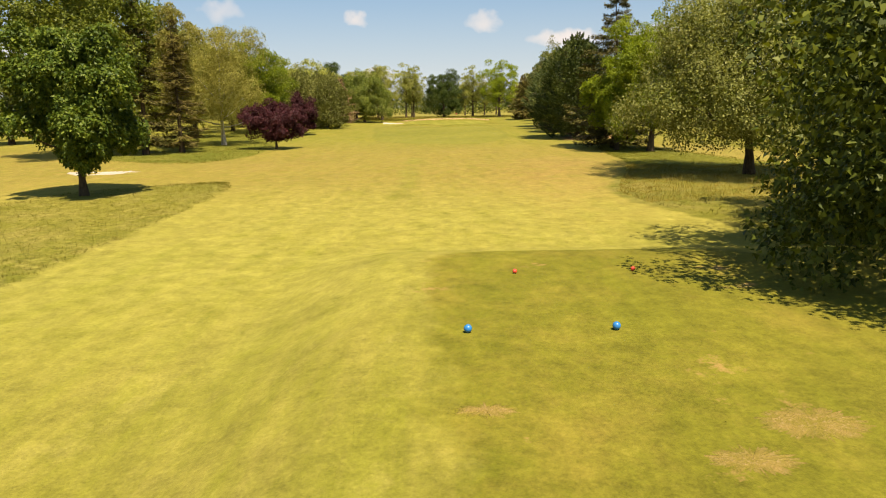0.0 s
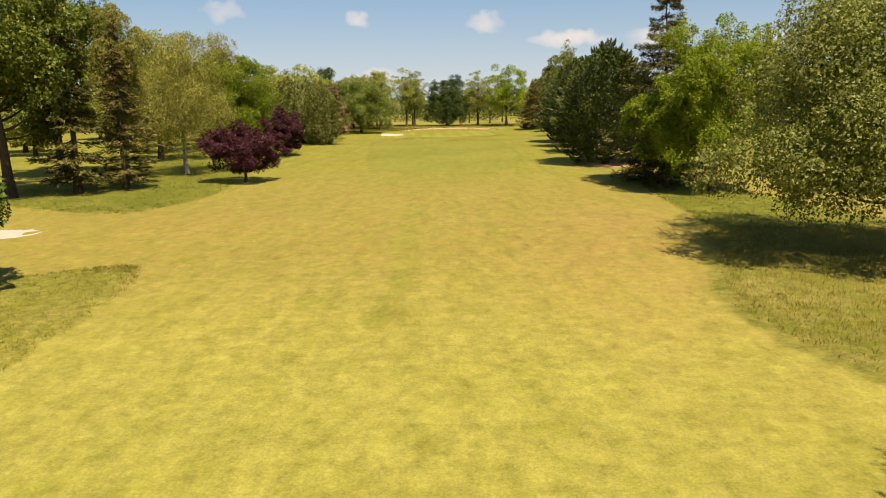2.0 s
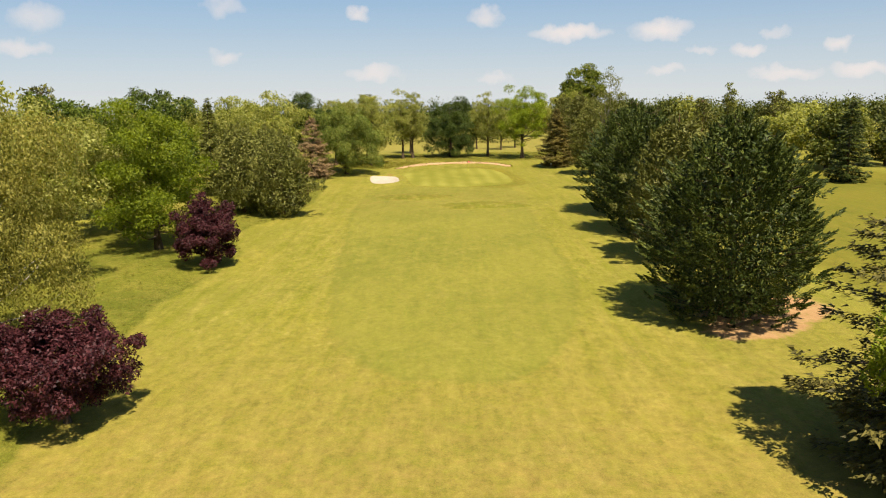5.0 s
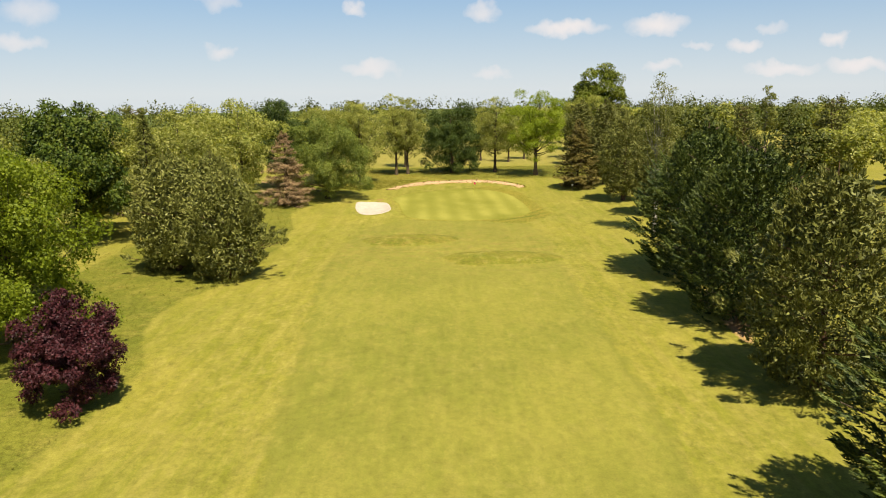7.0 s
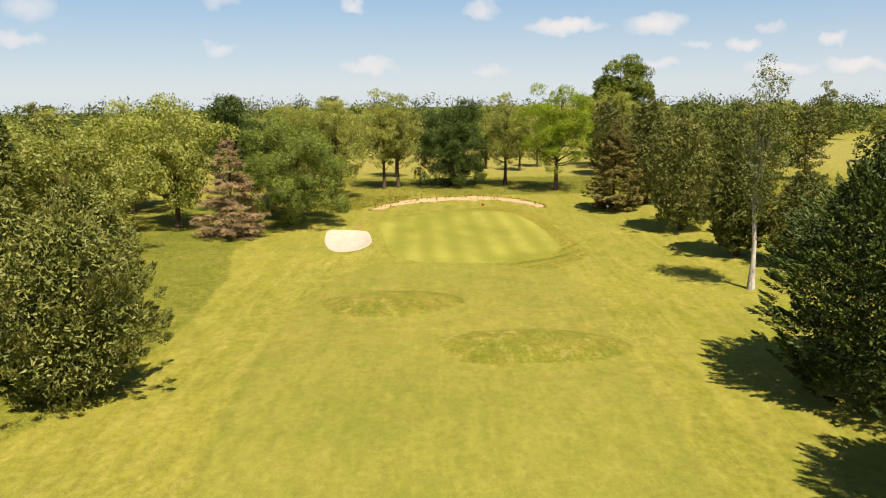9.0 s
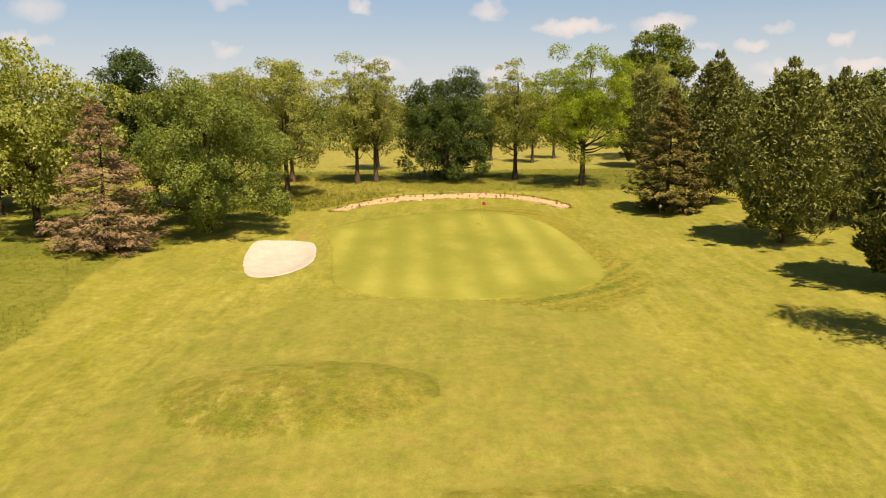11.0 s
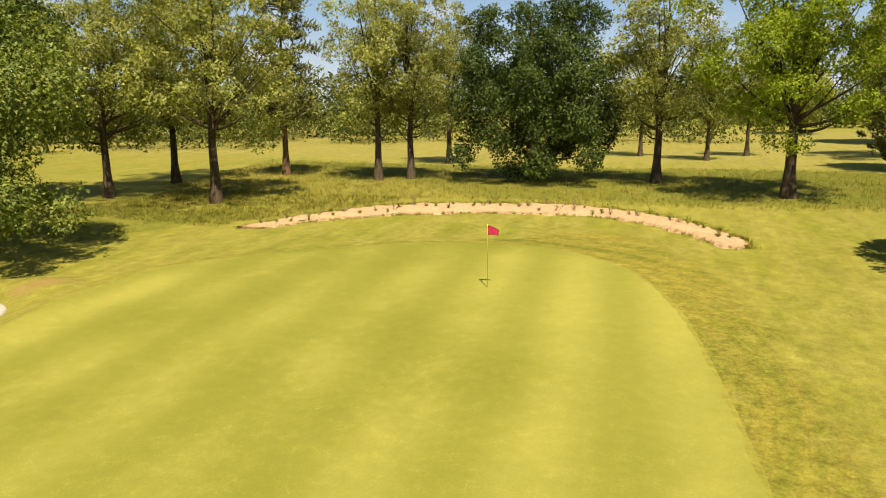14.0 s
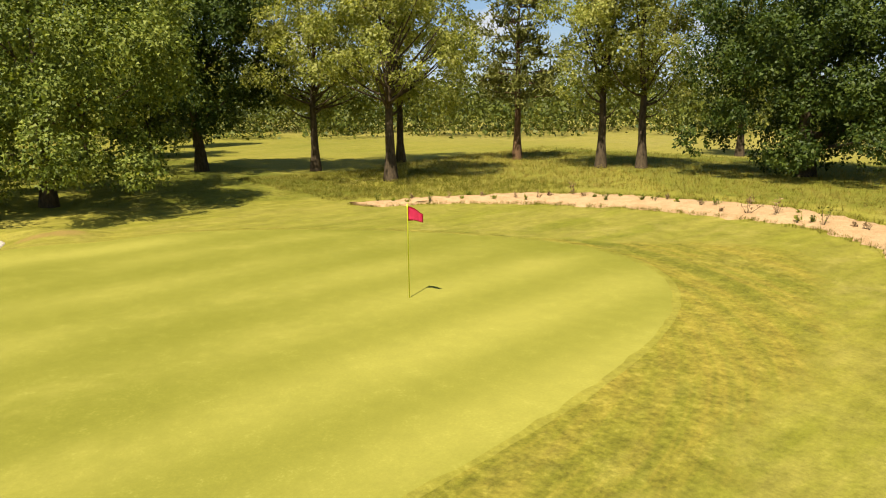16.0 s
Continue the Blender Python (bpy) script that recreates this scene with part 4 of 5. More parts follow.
def put(tree, x, y, turn=0.0, scale=1.0, tall=1.0):
    tree.matrix_basis = pose(x, y, z_at(x, y) - 0.05, 0, 0, turn)
    tree.scale = (scale, scale, scale * tall)
    return tree


def again(tree, x, y, turn=0.0, scale=1.0, tall=1.0, label=""):
    keep = tree.scale.copy()
    tree.scale = (1, 1, 1)
    made = copy_thing(tree, pose(x, y, z_at(x, y) - 0.05, 0, 0, turn))
    made.scale = (scale, scale, scale * tall)
    tree.scale = keep
    return tagged(made, label)


# beside the tee and along the left
maple = put(broadleaf("maple_tree", "dense dark green round maple on the mown rough", 1, 8.8, 7.4, 0.13, 62000, 0.15, L_MAPLE, lobes=64, lobe=0.26), -19.2, 38.4)
oak_a = put(broadleaf("oak_tree", "tall spreading green oak behind the side bunker", 2, 17.5, 14, 0.18, 40000, 0.22, L_OAK, lobes=60, lobe=0.26), -32.5, 67, 20)
oak_b = put(broadleaf("oak_tree", "tall dark green oak with a bare lower trunk", 3, 18.2, 13, 0.22, 36000, 0.22, L_OAK, lobes=60, lobe=0.26), -36.5, 82, 70)
put(conifer("spruce_tree", "tall drooping dark spruce in long grass", 4, 15.5, 5.6, 0.08, 130, 110, L_SPRUCE, -0.14, 0.40, 0.3, 0.12, droop=0.3, ragged=0.45), -28.4, 69.0)
put(broadleaf("birch_tree", "slender silver birch with thin hanging twigs", 5, 14.8, 5.6, 0.10, 22000, 0.13, L_BIRCH, BARK_PALE, 0.16, lobes=30, lobe=0.34, weep=0.55, open_=1), -27.2, 75.4)
put(conifer("larch_tree", "thin brownish larch standing beside a birch", 6, 13.0, 5.0, 0.06, 130, 100, L_BROWN, -0.05, 0.34, 0.28, 0.15, droop=0.25, ragged=0.4), -26.0, 72.0)
put(broadleaf("weeping_birch", "broad weeping birch with hanging pale green twigs", 7, 13.6, 12.0, 0.05, 34000, 0.12, L_BIRCH, BARK_PALE, 0.22, lobes=60, lobe=0.24, weep=0.95, strands=0.05), -25.6, 84.5)
robinia_a = put(broadleaf("robinia_tree", "tall yellow-green robinia with cream blossom", 8, 15.0, 14, 0.06, 20000, 0.245, L_ROBINIA, lobes=90, lobe=0.23, flat=0.6), -34.5, 101)
put(broadleaf("plum_tree", "small round purple-leaved plum with a short trunk", 9, 5.3, 7.1, 0.14, 38000, 0.115, L_PLUM, trunk_r=0.13, lobes=70, lobe=0.23), -17.7, 77.0)
put(broadleaf("plum_tree", "taller upright purple-leaved plum in the rough", 10, 6.2, 5.6, 0.07, 32000, 0.12, L_PLUM, trunk_r=0.13, lobes=56, lobe=0.25, skirt=6), -20.7, 106.0)
put(broadleaf("robinia_tree", "bright green robinia with a thin open crown", 11, 13.8, 10.4, 0.03, 42000, 0.16, L_LIME, lobes=64, lobe=0.28, flat=0.6, skirt=12), -28.0, 113.3)
pine_a = put(plumed("pine_tree", "bushy grey-green pine with branches to the ground", 12, 10.8, 9.6, 0.04, 190, 165, L_PINE, 0.45, 0.95, 0.50, 0.80, 0.22, 0.32, 0.30, 0.12, 0.60, BARK_RED, lift=0.6, fill=0.40, fuzz=0.45), -20.6, 132.5)
again(pine_a, -26.2, 135.6, 100, 1.08, 1.0)
again(pine_a, -24.0, 141.0, 200, 1.0, 1.05)

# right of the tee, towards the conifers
# these two oaks carry the leaf colour with shade painted in
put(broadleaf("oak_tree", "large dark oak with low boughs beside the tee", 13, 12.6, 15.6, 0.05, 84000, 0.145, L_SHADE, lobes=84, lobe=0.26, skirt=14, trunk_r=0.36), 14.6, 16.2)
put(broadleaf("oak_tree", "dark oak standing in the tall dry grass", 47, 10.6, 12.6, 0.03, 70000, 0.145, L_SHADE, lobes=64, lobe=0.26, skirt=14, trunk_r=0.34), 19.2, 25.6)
put(broadleaf("whitebeam_tree", "wide silvery green tree on a short forked trunk", 14, 12.2, 15.6, 0.15, 126000, 0.118, L_GREY, lobes=110, lobe=0.24, taper=0.35, skirt=12, trunk_r=0.27), 18.9, 44.0)
put(broadleaf("ash_tree", "fresh bright green tree with a slim trunk", 15, 12.2, 9.6, 0.15, 66000, 0.125, L_LIME, lobes=66, lobe=0.25, skirt=9, trunk_r=0.26), 19.2, 66.4)
put(conifer("spruce_tree", "tall dark spruce with drooping tiered branches", 16, 15.6, 10.0, 0.06, 200, 200, L_SPRUCE, -0.10, 0.28, 0.42, 0.12, droop=0.35, ragged=0.4), 17.2, 72.2)
put(broadleaf("ash_tree", "smaller bright green tree against the spruce", 46, 8.0, 6.8, 0.10, 32000, 0.125, L_LIME, lobes=44, lobe=0.28, trunk_r=0.2), 16.7, 69.0)
leyland = put(plumed("cypress_tree", "dense dark green cypress, broad, feathery, on bare soil", 17, 13.4, 12.4, 0.03, 620, 86, L_CYPRESS, 0.52, 1.15, 0.44, 0.36, 0.21, 0.34, 0.36, 0.06, trunk_r=0.34, fill=0.42, ragged=0.24, lift=-0.18, fuzz=0.20, foot=0.62), 16.9, 91.0)
again(leyland, 20.8, 131.6, 130, 1.04, 1.0, "tall dark cypress in the row beside the fairway")
again(leyland, 19.4, 119.0, 250, 0.90, 1.10, "dark feathery cypress leaning over bare soil")
put(plumed("pine_tree", "rough brownish pine in the row of conifers", 18, 13.0, 11.0, 0.03, 190, 150, L_PINE, 0.38, 1.00, 0.54, 0.75, 0.24, 0.32, 0.3, 0.15, 0.55, BARK_RED, lift=0.6, fill=0.40, fuzz=0.45), 18.4, 107.2)
put(broadleaf("poplar_tree", "tall thin pale poplar with a bare white trunk", 19, 17.6, 4.8, 0.27, 11000, 0.13, L_GREY, BARK_PALE, 0.21, lobes=100, lobe=0.30, open_=1), 22.5, 151.6)
put(plumed("pine_tree", "dark pine beside the white poplar", 20, 13.2, 7.2, 0.06, 380, 66, L_PINE, 0.2, 1.0, 0.42, 0.65, 0.27, 0.32, 0.3, 0.15, 0.55, BARK_RED, lift=0.6, fill=0.40, fuzz=0.45), 25.9, 162.8)
pine_b = put(plumed("pine_tree", "tall brown-green pine with a bare lower stem", 21, 13.8, 9.4, 0.06, 190, 140, L_PINE, 0.36, 1.00, 0.54, 0.75, 0.24, 0.32, 0.3, 0.18, 0.55, BARK_RED, lift=0.6, fill=0.40, fuzz=0.45), 24.8, 175.4)
put(conifer("spruce_tree", "brownish spruce near the edge of the green", 22, 11.4, 7.8, 0.04, 190, 190, L_BROWN, 0.0, 0.32, 0.36, 0.15, droop=0.25, ragged=0.3), 20.9, 190.6)
again(pine_b, 26.0, 193.6, 140, 0.98, 1.12)
again(pine_b, 29.5, 158.0, 60, 0.8, 0.85)

# left of and behind the green
put(conifer("spruce_tree", "dead brown spruce with dry twigs", 23, 10.8, 8.4, 0.04, 180, 190, L_DEAD, -0.05, 0.30, 0.24, 0.12, droop=0.3, ragged=0.4), -24.6, 174.9)
put(broadleaf("oak_tree", "bright green broad oak by the bunker", 24, 12.6, 13.6, 0.05, 86000, 0.135, L_FRESH, lobes=70, lobe=0.23, skirt=14, trunk_r=0.3), -19.8, 182.4)
put(broadleaf("oak_tree", "dark oak close behind a brighter one", 25, 14.8, 11.5, 0.08, 44000, 0.18, L_DARK, lobes=60, lobe=0.26), -28.2, 193.0)
robinia_b = put(broadleaf("robinia_tree", "open yellow-green robinia with a dark leaning trunk", 26, 14.4, 11.6, 0.17, 32000, 0.145, L_ROBINIA, lobes=90, lobe=0.19, flat=0.6, open_=1, trunk_r=0.3), -16.8, 199.2)
again(robinia_b, -24.2, 198.8, 90, 0.90, 1.0)
again(robinia_b, -24.6, 206.0, 200, 0.92, 1.0)
put(conifer("pine_tree", "tall pine with a bare reddish trunk and layered boughs", 27, 14.2, 6.6, 0.26, 90, 101, L_PINE, 0.08, 0.42, 0.32, 0.25, BARK_RED, tuft=True, blunt=0.35, ragged=0.4, trunk_r=0.26), -19.0, 212.0)
robinia_c = put(broadleaf("robinia_tree", "slim robinia with ivy on its trunk", 28, 15.4, 7.4, 0.14, 20000, 0.14, L_ROBINIA, lobes=90, lobe=0.24, flat=0.6, open_=1, trunk_r=0.26), -10.8, 210.6)
again(robinia_c, -8.6, 211.6, 150, 1.0, 0.95)
again(robinia_c, -9.8, 226, 60, 0.95)
put(broadleaf("oak_tree", "huge dark evergreen oak with foliage down to the grass", 29, 13.4, 12.4, 0.03, 76000, 0.15, L_DARK, lobes=84, lobe=0.23, skirt=14, trunk_r=0.4), 0.2, 213.0)
again(robinia_c, 8.6, 212.6, 260, 1.1, 0.86)
put(broadleaf("robinia_tree", "spreading green robinia with a forked trunk", 30, 15.8, 12.0, 0.15, 48000, 0.14, L_LIME, lobes=90, lobe=0.21, flat=0.6, open_=1, trunk_r=0.34), 15.9, 206.8)
again(robinia_c, 13.2, 234, 10, 0.8)
again(robinia_c, 17.5, 241, 110, 0.8)
again(robinia_c, 7.1, 238, 210, 0.8)
for x, y, turn, wide, tall in ((-32, 179, 40, 0.95, 1.05), (-34.5, 161, 140, 0.98, 0.95), (-36, 124, 300, 0.9, 0.95), (-46, 168, 80, 1.0, 0.92), (-42, 190, 160, 0.95, 1.0), (-40, 116, 220, 0.85, 1.1)):
    again(robinia_a, x, y, turn, wide, tall)
wood_oak = put(broadleaf("oak_tree", "dark green oak among pale robinias", 48, 15.2, 13.0, 0.08, 30000, 0.27, L_MAPLE, lobes=56, lobe=0.27), -41.5, 148.0)
again(wood_oak, -46, 133, 90, 1.0, 0.95)
put(conifer("spruce_tree", "narrow blue-grey spruce among pale robinias", 49, 14.4, 5.4, 0.05, 140, 70, L_GREY, -0.08, 0.42, 0.3, 0.12, droop=0.3, ragged=0.35), -35.6, 153.5)
poplar = put(broadleaf("poplar_tree", "broad tall grey-green poplar beyond the conifers", 31, 22.0, 14.5, 0.10, 36000, 0.34, L_OAK, lobes=60, lobe=0.30, taper=0.35), 38.5, 262)
again(pine_b, 32, 182, 40, 0.95)
again(pine_b, 31, 205, 80, 1.0)
again(pine_b, 28, 226, 170, 1.05)
again(robinia_b, 31, 238, 30, 1.0)

# ---- distance ----
far_a = put(broadleaf("woodland_tree", "broad green tree at the far edge of the course", 41, 14, 12, 0.08, 4800, 0.47, L_FAR, lobes=40, lobe=0.30), -55, 92)
far_b = put(broadleaf("woodland_tree", "rounded olive-green tree at the far edge", 42, 13, 11, 0.06, 4800, 0.47, L_ROBINIA, lobes=36, lobe=0.32), -62, 120)
far_c = put(conifer("far_pine_tree", "dark pine standing over the far woods", 43, 16, 8, 0.15, 80, 45, L_PINE, 0.15, 0.7, 0.36, 0.3, BARK_RED, tuft=True, blunt=0.35, ragged=0.35), -58, 150)
rnd = np.random.RandomState(77)
for tree, spots in ((far_a, ((-48, 60), (-60, 74), (-70, 104), (-50, 170), (-64, 182), (-46, 196), (62, 120), (78, 148), (96, 190), (50, 232), (64, 300), (88, 312), (110, 305), (46, 207), (66, 236), (58, 190), (49, 247), (66, 174), (80, 180), (98, 178))),
                    (far_b, ((-52, 132), (-70, 160), (-44, 156), (-58, 205), (70, 176), (84, 220), (30, 290), (52, 285), (104, 250), (-56, 112), (56, 226), (76, 207), (88, 238), (73, 186), (89, 184), (64, 188))),
                    (far_c, ((-72, 138), (-50, 185), (-80, 195), (68, 200), (92, 165), (44, 275), (58, 215)))):
    for x, y in spots:
        again(tree, x, y, rnd.uniform(0, 360), rnd.uniform(0.85, 1.05), rnd.uniform(0.80, 0.95))
spruce_far = put(conifer("spruce_tree", "neat dark spruce on the next fairway", 44, 12.4, 6.8, 0.04, 140, 95, L_CYPRESS, -0.05, 0.50, 0.3, 0.1, droop=0.25), 60.5, 157.3)
put(broadleaf("poplar_tree", "slender pale poplar on the far field", 45, 16, 4.4, 0.22, 4200, 0.26, L_GREY, BARK_PALE, 0.16, lobes=70, lobe=0.36, open_=1), 74, 240)


def woodland(seed, spots, n, size):
    """Far woods: many uneven crowns grown together."""
    r = np.random.RandomState(seed)
    pieces = []
    for x, y, h, w in spots:
        lob = 14
        g = z_at(x, y)
        c = sphere_dirs(r, lob) * r.uniform(0.35, 0.8, (lob, 1)) * [w / 2, w / 2, h * 0.42] + [x, y, g + h * 0.50]
        which = r.randint(0, lob, n)
        d = sphere_dirs(r, n)
        p = c[which] + d * (w * 0.21 * r.uniform(0.7, 1.15, n))[:, None]
        # shrubs and low boughs along the wood's foot
        low = n // 3
        a = r.uniform(0, 2 * math.pi, low)
        q = w * 0.58 * r.uniform(0.2, 1, low) ** 0.5
        p[:low] = np.c_[x + np.cos(a) * q, y + np.sin(a) * q, g + h * 0.42 * r.uniform(0, 1, low)]
        p[:, 2] = np.maximum(p[:, 2], g + 0.1)
        s = r.uniform(0.8, 1.6, n) * size
        pieces.append(cards(p, d * 0.4 + r.normal(0, 0.6, d.shape) + [0, 0, -0.3], d + [0, 0, 0.5] + r.normal(0, 0.4, d.shape), s, s * 0.7))
    return join(pieces)


spots = []
for x in np.arange(-330, 230, 9.0):
    far = 262 + 0.0009 * x * x + (0 if x < 20 else 60)
    if x < -20:
        far = 262 - min(90, (-20 - x) * 0.9)
    for k in range(4):
        spots.append((x + rnd.uniform(-4, 4), far + k * 13 + rnd.uniform(-4, 4), rnd.choice([7, 9, 10, 11, 13]) * rnd.uniform(0.9, 1.1) + k * 0.5, rnd.uniform(7, 12)))
for y in np.arange(-40, 260, 9.0):
    for k in range(2):
        spots.append((-96 - k * 12 + rnd.uniform(-4, 4), y + rnd.uniform(-4, 4), rnd.uniform(12, 17), rnd.uniform(9, 13)))
for x in np.arange(-104, -24, 8.0):
    for k in range(3):
        spots.append((x + rnd.uniform(-3, 3), 226 + (x + 104) * 0.62 + k * 11 + rnd.uniform(-4, 4), rnd.uniform(9, 13), rnd.uniform(8, 12)))
hills = []
for a in np.r_[np.arange(-86, 44, 1.5), np.arange(50, 270, 14.0)]:
    for rr in (350, 400, 470):
        t = radians(a + rnd.uniform(-0.8, 0.8))
        hills.append((rr * math.sin(t) + rnd.uniform(-9, 9), 80 + rr * math.cos(t) + rnd.uniform(-9, 9), rnd.choice([10, 11, 12, 13, 15]) * rnd.uniform(0.9, 1.1), rnd.uniform(9, 15)))
tagged(new("hill_woods", mesh_from("hill_woods", *woodland(8, hills, 190, 0.82), L_FAR, False)), "distant wooded rise closing the horizon", "woodland", kind="stuff")
close = [q for q in spots if -112 < q[0] < 60 and q[1] < 300]
rest = [q for q in spots if q not in close]
woods = tagged(new("woodland", mesh_from("woodland", *join([woodland(5, close, 820, 0.41), woodland(6, rest, 300, 0.75)]), L_FAR, False)), "continuous green woodland along the horizon", "woodland", kind="stuff")

# ---- small things ----


def part(name, bm, mat, parent, label=""):
    me = bpy.data.meshes.new(name)
    bm.to_mesh(me)
    bm.free()
    me.materials.append(mat)
    for f in me.polygons:
        f.use_smooth = True
    ob = new(name, me)
    ob.parent = parent
    return tagged(ob, label)


def lathe(profile, sides=20):
    bm = bmesh.new()
    rings = []
    for r, z in profile:
        rings.append([bm.verts.new((r * math.cos(a), r * math.sin(a), z)) for a in np.linspace(0, 2 * math.pi, sides, endpoint=False)])
    for a, b in zip(rings, rings[1:]):
        for k in range(sides):
            bm.faces.new((a[k], a[(k + 1) % sides], b[(k + 1) % sides], b[k]))
    bm.faces.new(rings[0][::-1])
    bm.faces.new(rings[-1])
    return bm


BLUE, RED = plain("blue_plastic", (0.02, 0.16, 0.42), 0.35), plain("red_plastic", (0.62, 0.06, 0.03), 0.35)
STEEL, YELLOW = plain("steel", (0.45, 0.45, 0.43), 0.4, 0.8), plain("yellow_paint", (0.78, 0.80, 0.04), 0.45)
CUP = plain("white_plastic", (0.75, 0.75, 0.72), 0.5)


def tee_marker(x, y, mat, label):
    root = tagged(new("tee_marker"), label, "tee marker", "tee markers on the tee")
    r = 0.072 if mat is BLUE else 0.052
    part("ball", lathe([(r * math.sin(t), r + 0.004 - r * math.cos(t)) for t in np.linspace(0.06, math.pi - 0.06, 14)]), mat, root)
    part("spike", lathe([(0.006, -0.05), (0.014, 0.0), (0.014, 0.04)], 8), STEEL, root, "grey metal spike under the ball")
    root.location = (x, y, z_at(x, y) + 0.03)
    return root


tee_marker(0.62, 11.9, BLUE, "blue plastic ball tee marker on the turf")
tee_marker(3.18, 11.95, BLUE, "blue plastic ball tee marker on the turf")
tee_marker(1.83, 16.1, RED, "red plastic ball tee marker on the turf")
tee_marker(4.56, 16.2, RED, "red plastic ball tee marker at the edge of shade")


def flag(x, y):
    root = tagged(new("flagstick"), "yellow flagstick with a red pennant in the green", "flagstick")
    part("pole", lathe([(0.013, -0.1), (0.013, 2.05), (0.016, 2.06), (0.016, 2.13), (0.005, 2.14)], 10), YELLOW, root, "thin yellow pole")
    part("cup", lathe([(0.054, -0.1), (0.054, -0.012), (0.050, -0.012), (0.050, -0.09)], 20), CUP, root, "white rim of the hole")
    bm = bmesh.new()
    cols, rows = 12, 8
    v = []
    for i in range(cols):
        f = i / (cols - 1)
        for j in range(rows):
            g = j / (rows - 1)
            half = 0.17 * (1 - 0.45 * f)
            v.append(bm.verts.new((0.01 + 0.40 * f * 0.9, 0.05 * math.sin(f * 6) * f - 0.03 * f, 2.10 - 0.17 + (g * 2 - 1) * half - 0.10 * f * f)))
    for i in range(cols - 1):
        for j in range(rows - 1):
            bm.faces.new((v[i * rows + j], v[(i + 1) * rows + j], v[(i + 1) * rows + j + 1], v[i * rows + j + 1]))
    bmesh.ops.solidify(bm, geom=bm.faces[:], thickness=0.004)
    part("pennant", bm, plain("red_cloth", (0.74, 0.035, 0.12), 0.8), root, "faded red cloth pennant")
    root.matrix_basis = pose(x, y, z_at(x, y) + 0.085, 0, 0, 35)


flag(3.22, 184.6)


def sapling(seed, x, y, h, mat):
    """A young shrub: stems with small leaves."""
    r = np.random.RandomState(seed)
    root = tagged(new("young_shrub"), "small newly planted shrub in the mulch", "shrub", "young shrubs in the planting bed")
    stems, leaves = [], []
    for k in range(r.randint(3, 6)):
        e = np.array([r.normal(0, 0.28 * h), r.normal(0, 0.28 * h), h * r.uniform(0.6, 1)])
        t = np.linspace(0, 1, 4)[:, None]
        stems.append(tube(e * t + [0, 0, -0.05], 0.012 * (1 - 0.7 * t[:, 0]), 4))
        n = 12
        q = e * r.uniform(0.25, 1.05, n)[:, None] + r.normal(0, 0.07 * h + 0.02, (n, 3))
        q[:, 2] = np.maximum(q[:, 2], 0.03)
        s = r.uniform(0.05, 0.11, n)
        leaves.append(cards(q, r.normal(0, 1, (n, 3)) + [0, 0, 0.4], r.normal(0, 1, (n, 3)) + [0, 0, 1], s, s * 0.55))
    a = new("stem", mesh_from("stem", *join(stems), BARK))
    b = new("foliage", mesh_from("foliage", *join(leaves), mat, False))
    a.parent = b.parent = root
    root.location = (x, y, z_at(x, y) + 0.08)


outer, inner = curve_open(np.array(MULCH_LINE)[:10], 60), curve_open(np.array(MULCH_LINE)[9:][::-1], 60)
r2 = np.random.RandomState(12)
for k in range(46):
    i = 2 + int(k * 56 / 46)
    f = r2.uniform(0.12, 0.85)
    q = outer[i] * (1 - f) + inner[i] * f
    sapling(100 + k, q[0], q[1], r2.choice([0.16, 0.22, 0.28, 0.40, 0.70], p=[0.24, 0.25, 0.24, 0.17, 0.10]), (L_OAK, L_DEAD, L_LIME, L_PLUM)[r2.choice(4, p=[0.3, 0.4, 0.26, 0.04])])


def sign_post(x, y):
    root = tagged(new("marker_post"), "small pale marker post with a box top", "post")
    part("post", lathe([(0.035, -0.1), (0.035, 0.75), (0.03, 0.78)], 10), plain("weathered_wood", (0.35, 0.28, 0.2), 0.8), root)
    bm = bmesh.new()
    bmesh.ops.create_cube(bm, size=1.0, matrix=Matrix.Translation((0, 0, 0.9)) @ Matrix.Diagonal((0.26, 0.16, 0.26, 1)))
    bmesh.ops.bevel(bm, geom=bm.edges[:], offset=0.02, segments=2, affect="EDGES")
    part("box", bm, plain("pale_paint", (0.6, 0.6, 0.55), 0.6), root, "pale painted box")
    root.location = (x, y, z_at(x, y))


sign_post(19.6, 188.2)

# ---- grasses ----


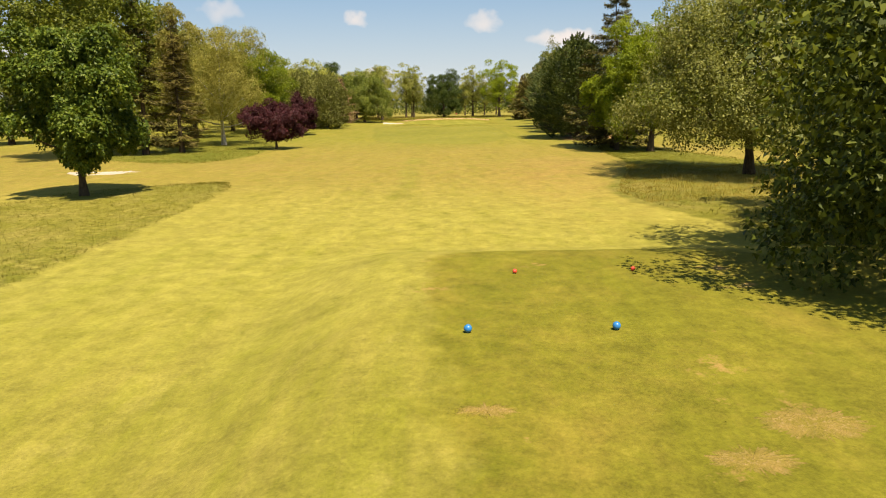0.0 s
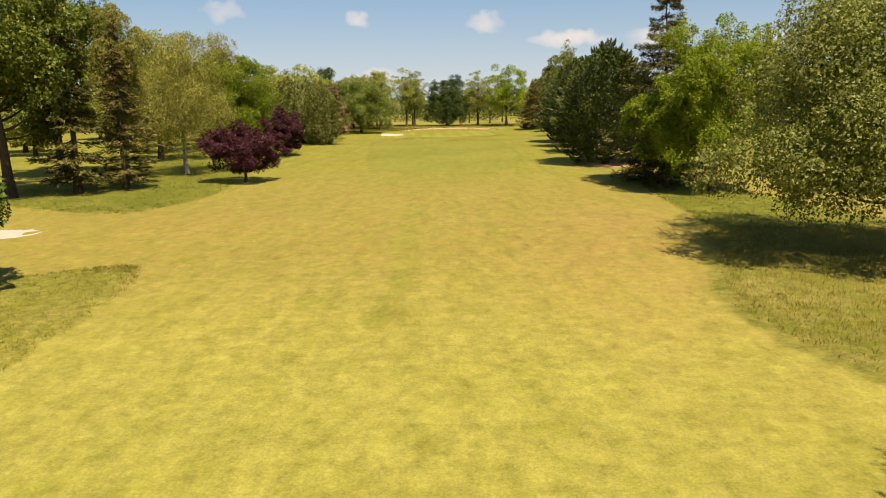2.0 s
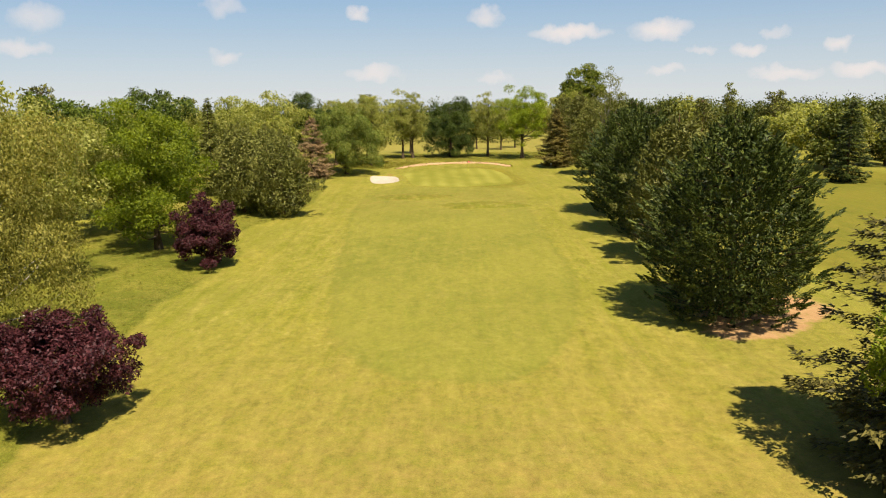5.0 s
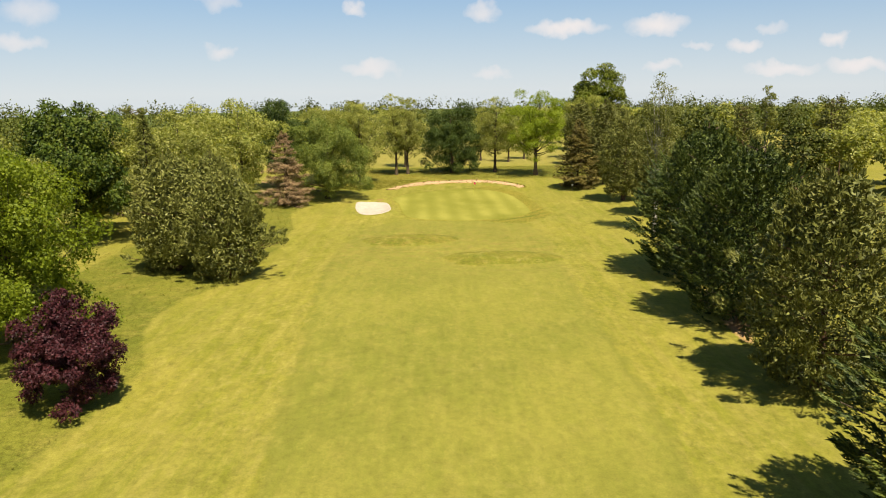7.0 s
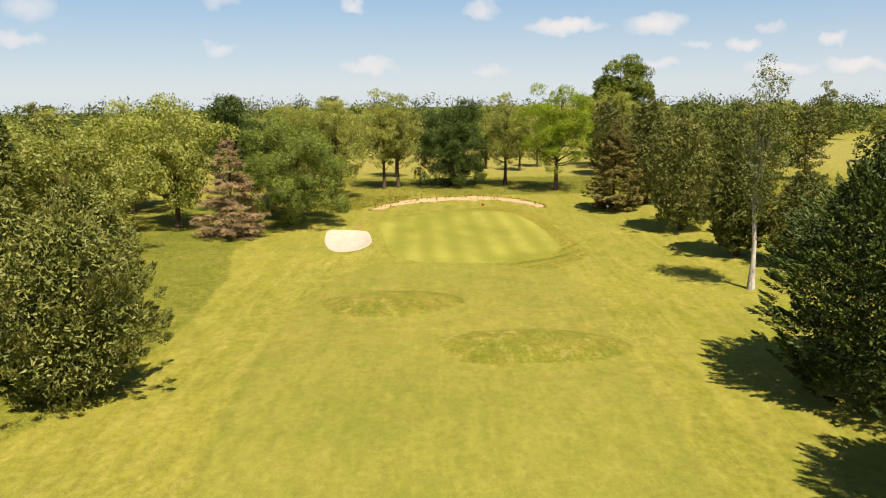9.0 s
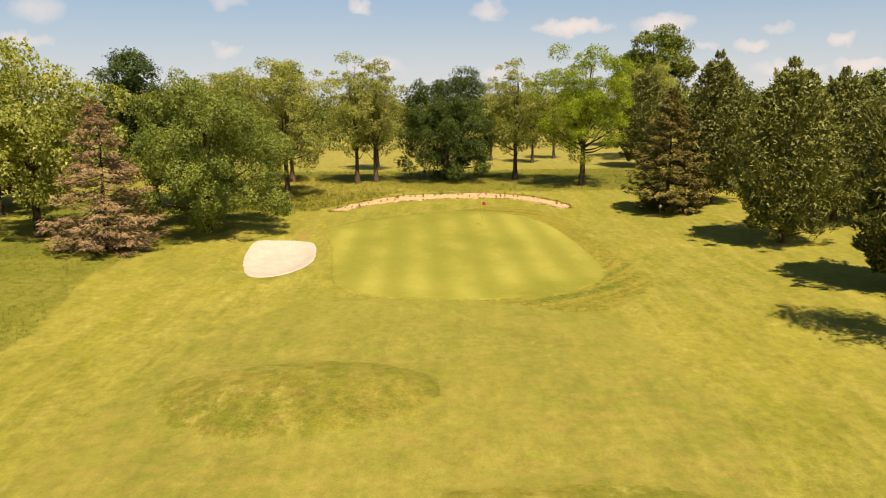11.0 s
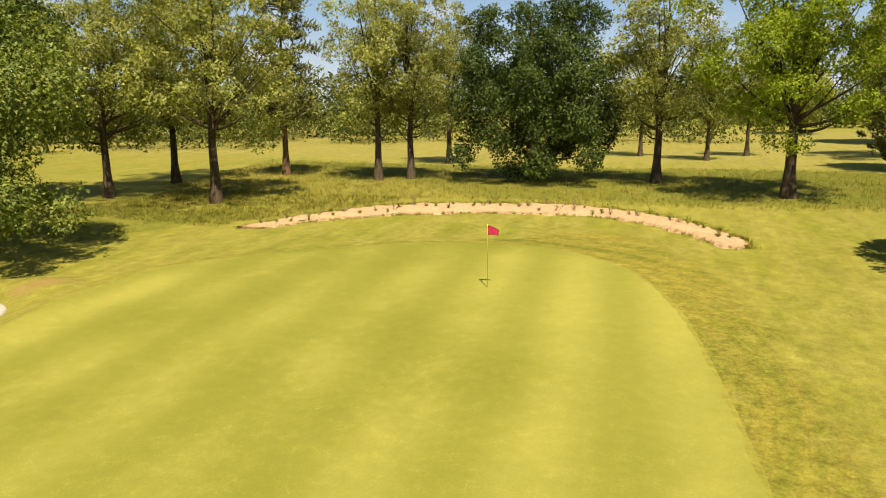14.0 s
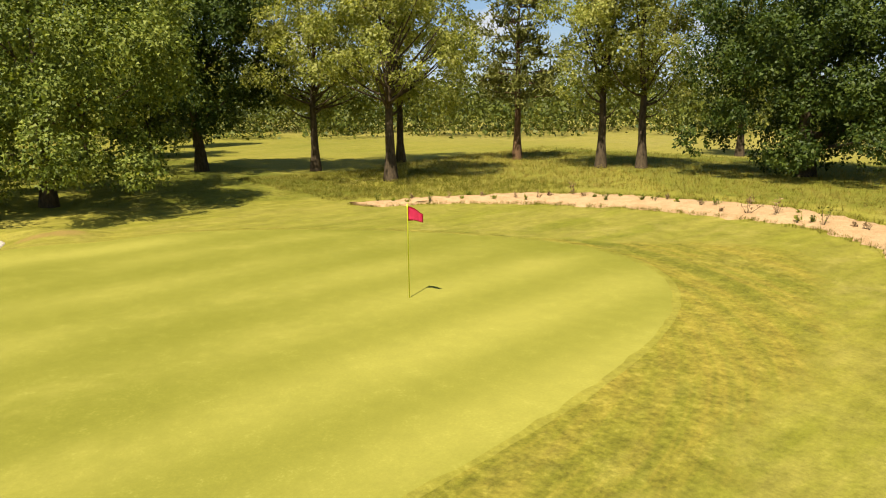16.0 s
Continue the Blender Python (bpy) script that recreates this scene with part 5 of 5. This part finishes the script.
def tufts(name, label, mat, seed, spots, tall, blades=5, width=0.022):
    """Clumps of long grass: thin bent blades fanning out of each spot."""
    r = np.random.RandomState(seed)
    n = len(spots)
    q = np.repeat(spots, blades, 0) + r.normal(0, 0.09, (n * blades, 2))
    h = tall * r.uniform(0.45, 1.25, n * blades)
    z = height(q[:, 0], q[:, 1]) + 0.02
    lean = r.normal(0, 0.5, (n * blades, 2)) * h[:, None]
    w = width * r.uniform(0.7, 1.4, n * blades)
    a = r.uniform(0, math.pi, n * blades)
    s = np.stack([np.cos(a), np.sin(a)], 1) * w[:, None]
    base = np.c_[q, z]
    tip = np.c_[q + lean, z + h]
    s3 = np.c_[s, np.zeros(len(s))]
    v = np.stack([base - s3 * 0.6, base + s3 * 0.6, tip], 1).reshape(-1, 3)
    faces = np.arange(len(q) * 3).reshape(-1, 3)
    me = mesh_from(name, v, faces, mat)
    # soft shading: the blades of a sward catch the light much as the sward does
    up = np.repeat(unit(np.c_[lean / h[:, None] * 0.5 + r.normal(0, 0.22, (len(h), 2)), np.ones(len(h))]), 3, 0)
    me.normals_split_custom_set_from_vertices(up)
    return tagged(new(name, me), label, "grass", kind="stuff")


def scatter(seed, n, left, right, y0, y1, power=1.0):
    r = np.random.RandomState(seed)
    y = y0 + (y1 - y0) * r.uniform(0, 1, n) ** power
    a, b = np.interp(y, *zip(*left)), np.interp(y, *zip(*right))
    return np.c_[a + (b - a) * (0.05 + 0.95 * r.uniform(0, 1, n) ** 1.1), y]


tufts("tall_dry_grass", "tall dry golden grass with pale seed heads", STRAW, 61, scatter(1, 11000, EDGE_R, FAR_R, 33, 51), 0.15, 5, 0.013)
tufts("tall_green_grass", "green grass growing among the dry stalks", BLADES, 62, np.concatenate([scatter(2, 4500, EDGE_R, FAR_R, 11, 37), scatter(8, 4000, EDGE_R, FAR_R, 51, 79)]), 0.12, 5, 0.016)
tufts("long_grass", "uneven long grass in the left rough", BLADES, 63, scatter(3, 7000, EDGE_L1, FAR_L1, 3, 44), 0.11, 5, 0.014)
tufts("long_grass", "long green grass under the birches and plums", BLADES, 64, scatter(4, 8000, EDGE_L2, FAR_L2, 59, 196), 0.20, 5, 0.016)
tufts("long_grass", "long grass under the trees behind the green", BLADES, 65, np.concatenate([scatter(5, 7000, [(202.5, -26), (224, -30)], [(202.5, 30), (224, 30)], 202.6, 224), scatter(6, 4000, [(194, -24), (203, -22)], [(194, -12.5), (203, -5)], 193, 203)]), 0.20, 5, 0.016)
tufts("dry_stalks", "pale dry stalks behind the planting bed", STRAW, 66, scatter(7, 5000, [(202.5, -26), (224, -30)], [(202.5, 30), (224, 30)], 202.6, 220), 0.27, 5, 0.012)
r3 = np.random.RandomState(9)
edge = np.concatenate([outer[r3.randint(0, 60, 700)] + r3.normal(0, 0.16, (700, 2)), inner[r3.randint(0, 60, 500)] + r3.normal(0, 0.10, (500, 2)), (outer * 0.5 + inner * 0.5)[r3.randint(2, 58, 160)] + r3.normal(0, 0.4, (160, 2))])
tufts("grass_tufts", "small grass tufts along the planting bed", BLADES, 67, edge, 0.15, 6, 0.014)
